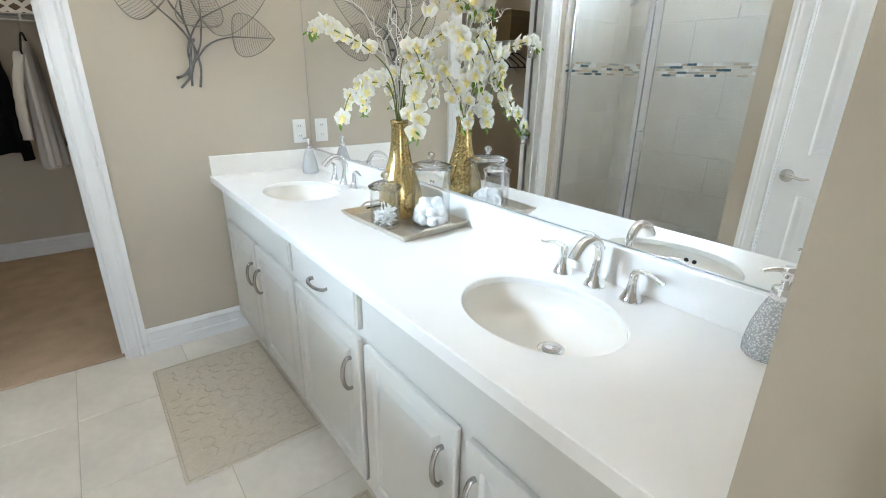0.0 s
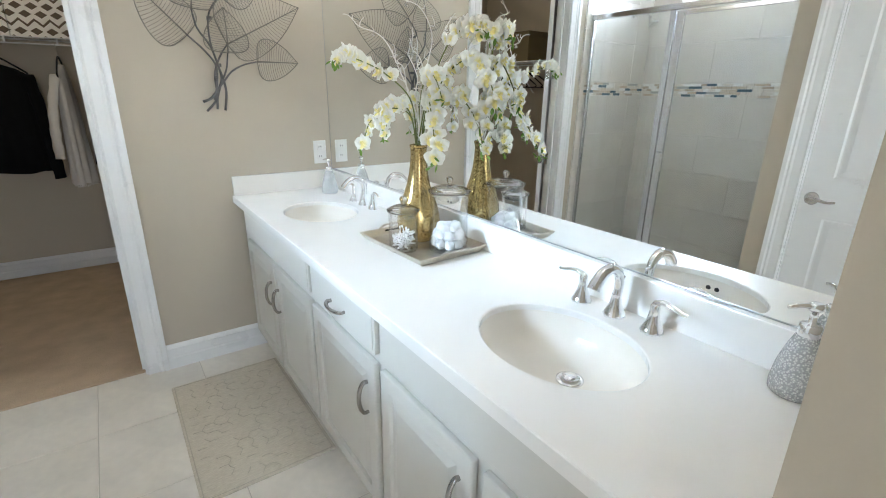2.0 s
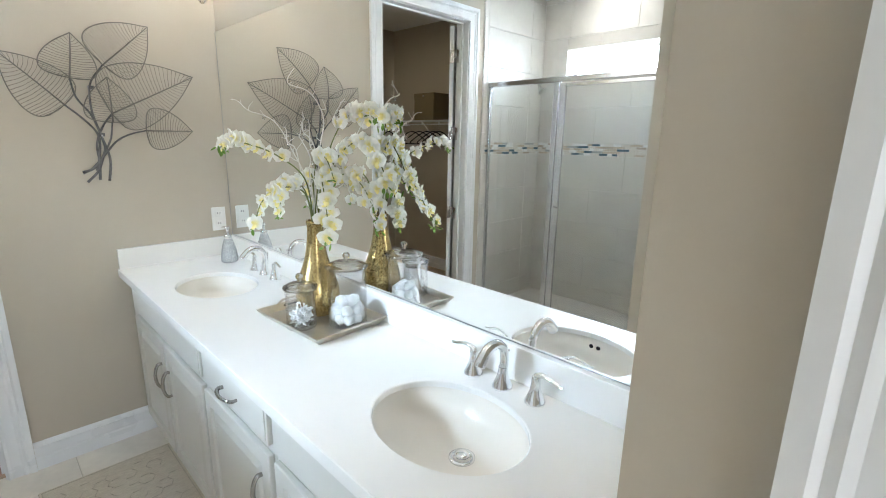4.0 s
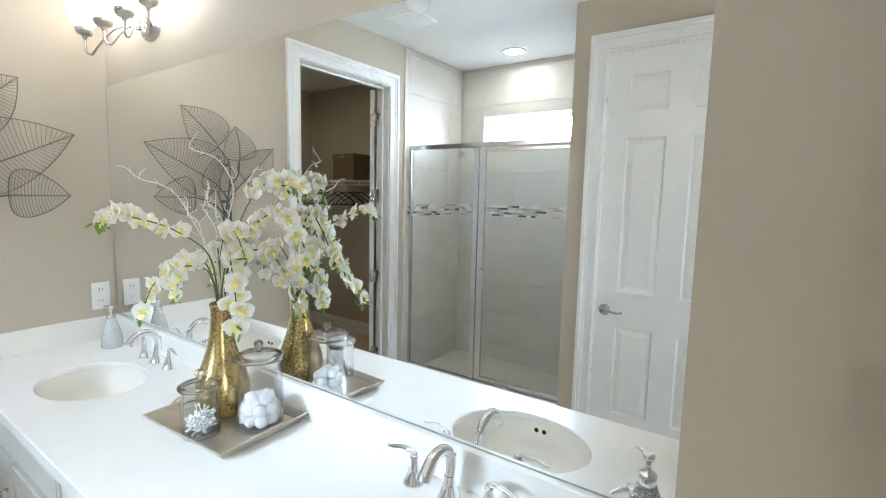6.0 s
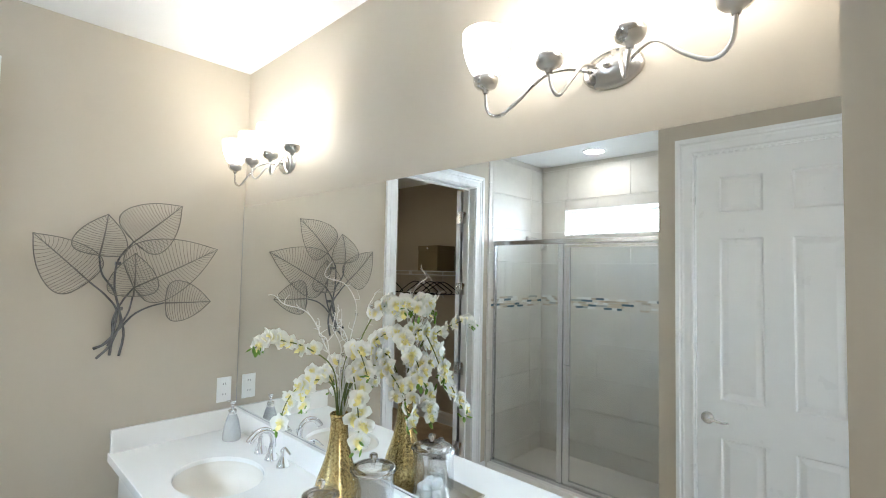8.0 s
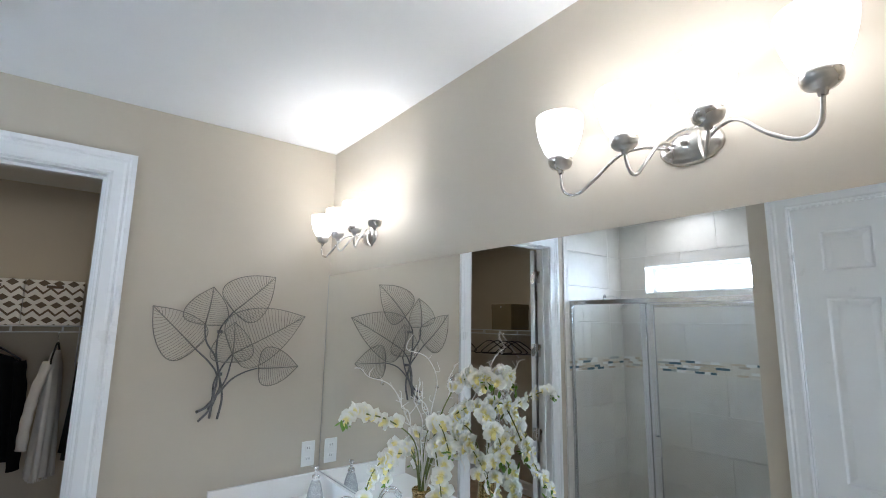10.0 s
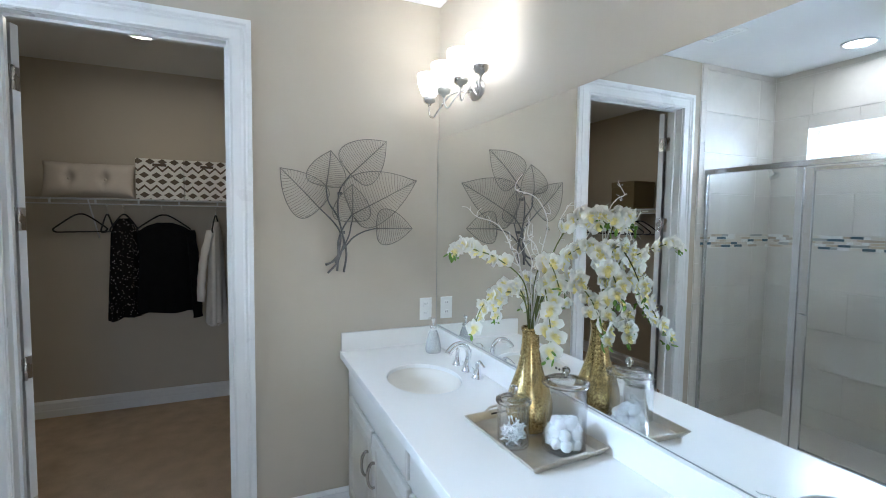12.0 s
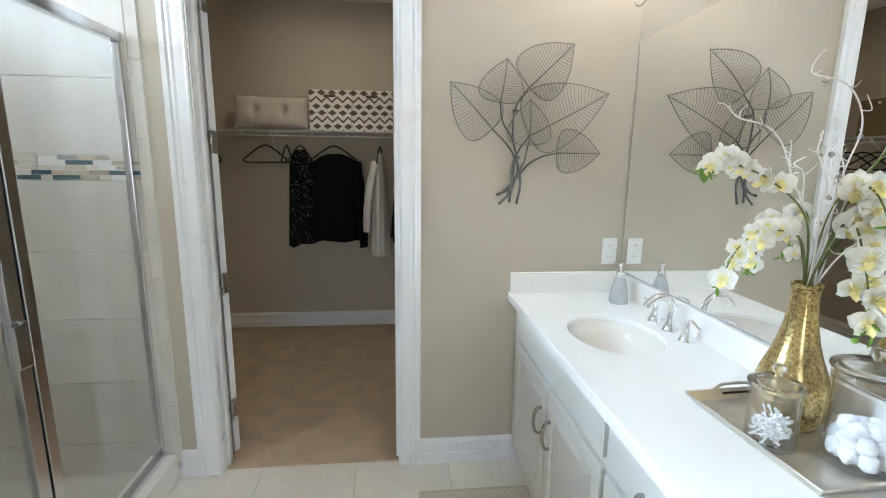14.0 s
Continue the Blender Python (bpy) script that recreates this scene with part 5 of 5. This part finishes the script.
def hanger_bar():
    bm = bmesh.new()
    tube(bm, spline([(-0.160, 0, -0.200), (-0.178, 0, -0.184), (-0.158, 0, -0.162), (-0.055, 0, -0.088), (0, 0, -0.070), (0.055, 0, -0.088), (0.158, 0, -0.162), (0.178, 0, -0.184), (0.160, 0, -0.200)], 6), 0.0065, 8, 0.8)
    tube(bm, [(-0.161, 0, -0.200), (0.161, 0, -0.200)], 0.0055, 8, 0.8)
    return bm


first_hanger = thing("clothes_hanger", (0, 0, 0), "black velvet clothes hanger on the closet rail", "hanger", "clothes hangers")
part("hook", hanger_mesh(), CHROME, first_hanger, "chrome hook")
part("frame", hanger_bar(), BLACK_VELVET, first_hanger)
hz = RAIL_Z + 0.0045 - 0.009
first_hanger.matrix_basis = pose(-0.225, RAIL_Y, hz, 0, 0, 42)
for x, turn in ((-0.065, 90), (-0.640, 86), (0.040, 72), (0.300, 8), (0.660, 84), (0.840, 80)):
    copy_thing(first_hanger, pose(x, RAIL_Y, hz, 0, 0, turn))
for y, turn in ((4.02, 30), (4.10, 22), (4.20, 32), (4.32, 24), (4.44, 20)):
    copy_thing(first_hanger, pose(-0.660, y, hz, 0, 0, turn))


def garment(label, cat, x, turn, mat_, rows, folds, sleeve=None, y=RAIL_Y, lace=None):
    """Hanging cloth: rows of (height, half width, half depth, shift); folds is the count of folds round it."""
    g = thing(cat, (x, y, rows[-1][0]), label, cat)
    fine = []
    for a, b in zip(rows, rows[1:]):
        for k in range(5):
            t = k / 5
            fine.append([p + (q - p) * (3 * t * t - 2 * t ** 3) for p, q in zip(a, b)])
    fine.append(list(rows[-1]))
    bm = bmesh.new()
    n = 72
    rings = []
    z_top, z_bot = rows[0][0], rows[-1][0]
    for z, w, dpt, sh in fine:
        k = (z_top - z) / (z_top - z_bot)
        ring = []
        for i in range(n):
            a = 2 * math.pi * i / n
            fold = 0.30 * k * math.sin(folds * a + 2.2 * k + 0.6 * math.sin(3 * a)) + 0.10 * k * math.sin((2 * folds + 1) * a)
            ring.append(bm.verts.new((sh + w * math.cos(a) * (1 + 0.06 * fold), dpt * math.sin(a) * (1 + fold), z + 0.012 * k * math.sin(folds * a * 0.5 + x * 9))))
        rings.append(ring)
    for a, b in zip(rings, rings[1:]):
        for i in range(n):
            f = bm.faces.new((a[i], a[(i + 1) % n], b[(i + 1) % n], b[i]))
            f.smooth = True
    bm.faces.new(rings[0])
    place = Matrix.Translation((x, y, 0)) @ Matrix.Rotation(radians(turn), 4, "Z")
    bm.transform(place)
    part("cloth", bm, mat_, g)
    if sleeve:
        for s in sleeve["sides"]:
            sb_ = tube(bmesh.new(), spline([(s * sleeve["x"][i], sleeve["y"][i], sleeve["z"][i]) for i in range(4)], 8), [sleeve["r"] * (1 + 0.08 * math.sin(i * 1.3)) for i in range(25)], 14, 0.55)
            sb_.transform(place)
            part("sleeve", sb_, mat_, g)
    if lace:
        lb = bmesh.new()
        for i in range(40):
            a = 2 * math.pi * i / 40
            ball(lb, (rows[-1][3] + rows[-1][1] * 1.02 * math.cos(a), rows[-1][2] * 1.05 * math.sin(a), rows[-1][0] + 0.004 * math.sin(i * 2.1)), 0.008, 1, 1, 0.6, 1.2)
        lb.transform(place)
        part("lace_hem", lb, mat_, g, "scalloped lace hem")
    return g


garment("black knit top on a hanger", "top", 0.305, 8, BLACK, [(1.530, 0.050, 0.030, 0), (1.505, 0.120, 0.038, 0), (1.460, 0.185, 0.045, 0), (1.300, 0.175, 0.050, 0), (1.050, 0.185, 0.045, 0.005), (0.880, 0.200, 0.045, 0.010), (0.835, 0.200, 0.040, 0.012)], 6,
        {"sides": (1,), "x": (0.170, 0.195, 0.205, 0.215), "y": (0, -0.01, -0.02, -0.02), "z": (1.470, 1.25, 1.0, 0.775), "r": 0.045})
garment("black blouse with white dots on a hanger", "blouse", 0.040, 70, DOTTED, [(1.560, 0.035, 0.025, 0), (1.530, 0.090, 0.036, 0), (1.450, 0.140, 0.050, 0), (1.200, 0.150, 0.058, 0), (0.950, 0.160, 0.066, 0), (0.815, 0.165, 0.070, 0)], 7)
garment("white cotton shirt with a lace hem on a hanger", "shirt", 0.660, 84, WHITE_CLOTH, [(1.540, 0.040, 0.020, 0), (1.510, 0.095, 0.028, 0), (1.430, 0.150, 0.040, 0), (1.200, 0.160, 0.052, 0), (0.900, 0.170, 0.060, 0), (0.735, 0.175, 0.062, 0)], 8,
        {"sides": (-1,), "x": (0.120, 0.165, 0.180, 0.185), "y": (0.02, 0.06, 0.08, 0.085), "z": (1.47, 1.28, 1.10, 0.93), "r": 0.040}, lace=True)
garment("dark navy dress on a hanger", "dress", 0.840, 80, BLACK, [(1.550, 0.040, 0.025, 0), (1.510, 0.110, 0.040, 0), (1.430, 0.180, 0.055, 0), (1.150, 0.175, 0.060, 0), (0.850, 0.200, 0.070, 0)], 7)

# ---- tile pieces ----
def unit_tile(name, m, chamfer):
    """A tile of unit size in x and y (z is its thickness of 6 mm), with eased edges."""
    bm = bmesh.new()
    lo = [bm.verts.new((x, y, -0.006)) for x, y in ((-0.5, -0.5), (0.5, -0.5), (0.5, 0.5), (-0.5, 0.5))]
    hi = [bm.verts.new((x, y, -chamfer * 0.003)) for x, y in ((-0.5, -0.5), (0.5, -0.5), (0.5, 0.5), (-0.5, 0.5))]
    e = 0.5 - chamfer * 0.006
    up = [bm.verts.new((x, y, 0)) for x, y in ((-e, -e), (e, -e), (e, e), (-e, e))]
    for a, b in ((lo, hi), (hi, up)):
        for k in range(4):
            bm.faces.new((a[k], a[(k + 1) % 4], b[(k + 1) % 4], b[k]))
    bm.faces.new(up)
    bm.faces.new(lo[::-1])
    return to_mesh(name, bm, m)


def cut(name, m, w, h, cache={}):
    """A tile mesh w by h, shared by all tiles of that size."""
    key = (name, round(w, 4), round(h, 4))
    if key not in cache:
        me = unit_tile(name, m, 0.6)
        me.transform(Matrix.Diagonal((w, h, 1, 1)))
        cache[key] = me
    return cache[key]


def lay(name, m, parent, face, s0, s1, t0, t1):
    """A tile over s0..s1, t0..t1 on a face: ("z", h), ("y", plane) facing -y or +y, ("x", plane) facing +x."""
    w, h = s1 - s0, t1 - t0
    if w < 0.01 or h < 0.004:
        return
    cs, ct = (s0 + s1) / 2, (t0 + t1) / 2
    ob = new(name, cut(name, m, w, h))
    ob.parent = parent
    kind, plane = face
    if kind == "z":
        ob.matrix_basis = pose(cs, ct, plane)
    elif kind == "y-":
        ob.matrix_basis = pose(cs, plane, ct, 90, 0, 0)
    elif kind == "y+":
        ob.matrix_basis = pose(cs, plane, ct, 90, 0, 180)
    else:
        ob.matrix_basis = pose(plane, cs, ct, 90, 0, 90)


G = 0.0016
i = -2
while 0.585 + 0.45 * i < 1.98:
    j = 1
    while 2.66 + 0.45 * j > -1.9:
        x0, x1 = max(0.585 + 0.45 * i, -0.25), min(0.585 + 0.45 * (i + 1), 1.98)
        y0, y1 = max(2.66 + 0.45 * (j - 1), -2.0), min(2.66 + 0.45 * j, 3.108)
        lay("tile", TILE, floor, ("z", 0.0), x0 + G, x1 - G, y0 + G, y1 - G)
        j -= 1
    i += 1

ROWS_Z = [(0.036, 0.191), (0.191, 0.492), (0.492, 0.791), (0.791, 1.092), (1.092, 1.394), (1.496, 1.800), (1.800, 2.100), (2.100, 2.400), (2.400, 2.700), (2.700, TOP)]


def tile_wall(parent, face, s0, s1, start, holes=(), shift=0.30):
    for r, (z0, z1) in enumerate(ROWS_Z):
        s = start - 0.6 + (shift if r % 2 else 0.0)
        while s < s1:
            a, b = max(s, s0), min(s + 0.6, s1)
            spans = [(a, b, z0, z1)]
            for h0, h1, g0, g1 in holes:
                nxt = []
                for p, q, u, v in spans:
                    if q <= h0 or p >= h1 or v <= g0 or u >= g1:
                        nxt.append((p, q, u, v))
                        continue
                    nxt += [(p, h0, u, v), (h1, q, u, v), (max(p, h0), min(q, h1), u, g0), (max(p, h0), min(q, h1), g1, v)]
                spans = nxt
            for p, q, u, v in spans:
                if q - p > 0.012 and v - u > 0.012:
                    lay("tile", SHOWER_TILE, parent, face, p + G * 0.25, q - G * 0.25, u + G * 0.9, v - G * 0.9)
            s += 0.6


mosaic_rng = random.Random(4)


def mosaic_band(parent, face, s0, s1):
    rows = 5
    hgt = (1.496 - 1.394) / rows
    for r in range(rows):
        s = s0 - mosaic_rng.uniform(0, 0.06)
        while s < s1:
            ln = mosaic_rng.choice((0.045, 0.075, 0.075, 0.105))
            a, b = max(s, s0), min(s + ln, s1)
            lay("mosaic_tile", MOSAIC, parent, face, round(a + 0.001, 3), round(b - 0.001, 3), 1.394 + r * hgt + 0.001, 1.394 + (r + 1) * hgt - 0.001)
            s += ln


tile_wall(shower_end, ("y-", 3.070), -1.070, -0.278, -0.617 - 0.26, (), 0.0)
tile_wall(shower_back, ("x", -1.072), 1.650, 3.070, 2.20, [(1.90, 2.82, 2.06, 2.30)])
tile_wall(shower_side, ("y+", 1.648), -1.070, -0.255, -0.9)
mosaic_band(shower_end, ("y-", 3.070), -1.070, -0.278)
mosaic_band(shower_back, ("x", -1.072), 1.650, 3.070)
mosaic_band(shower_side, ("y+", 1.648), -1.070, -0.255)
edges = [0.036] + [0.0743 + 0.30 * k for k in range(0, 9)] + [TOP]
for z0, z1 in zip(edges, edges[1:]):
    lay("trim_tile", SHOWER_TILE, shower_end, ("y-", 3.070), -0.276, -0.230, z0 + G * 0.9, z1 - G * 0.9)
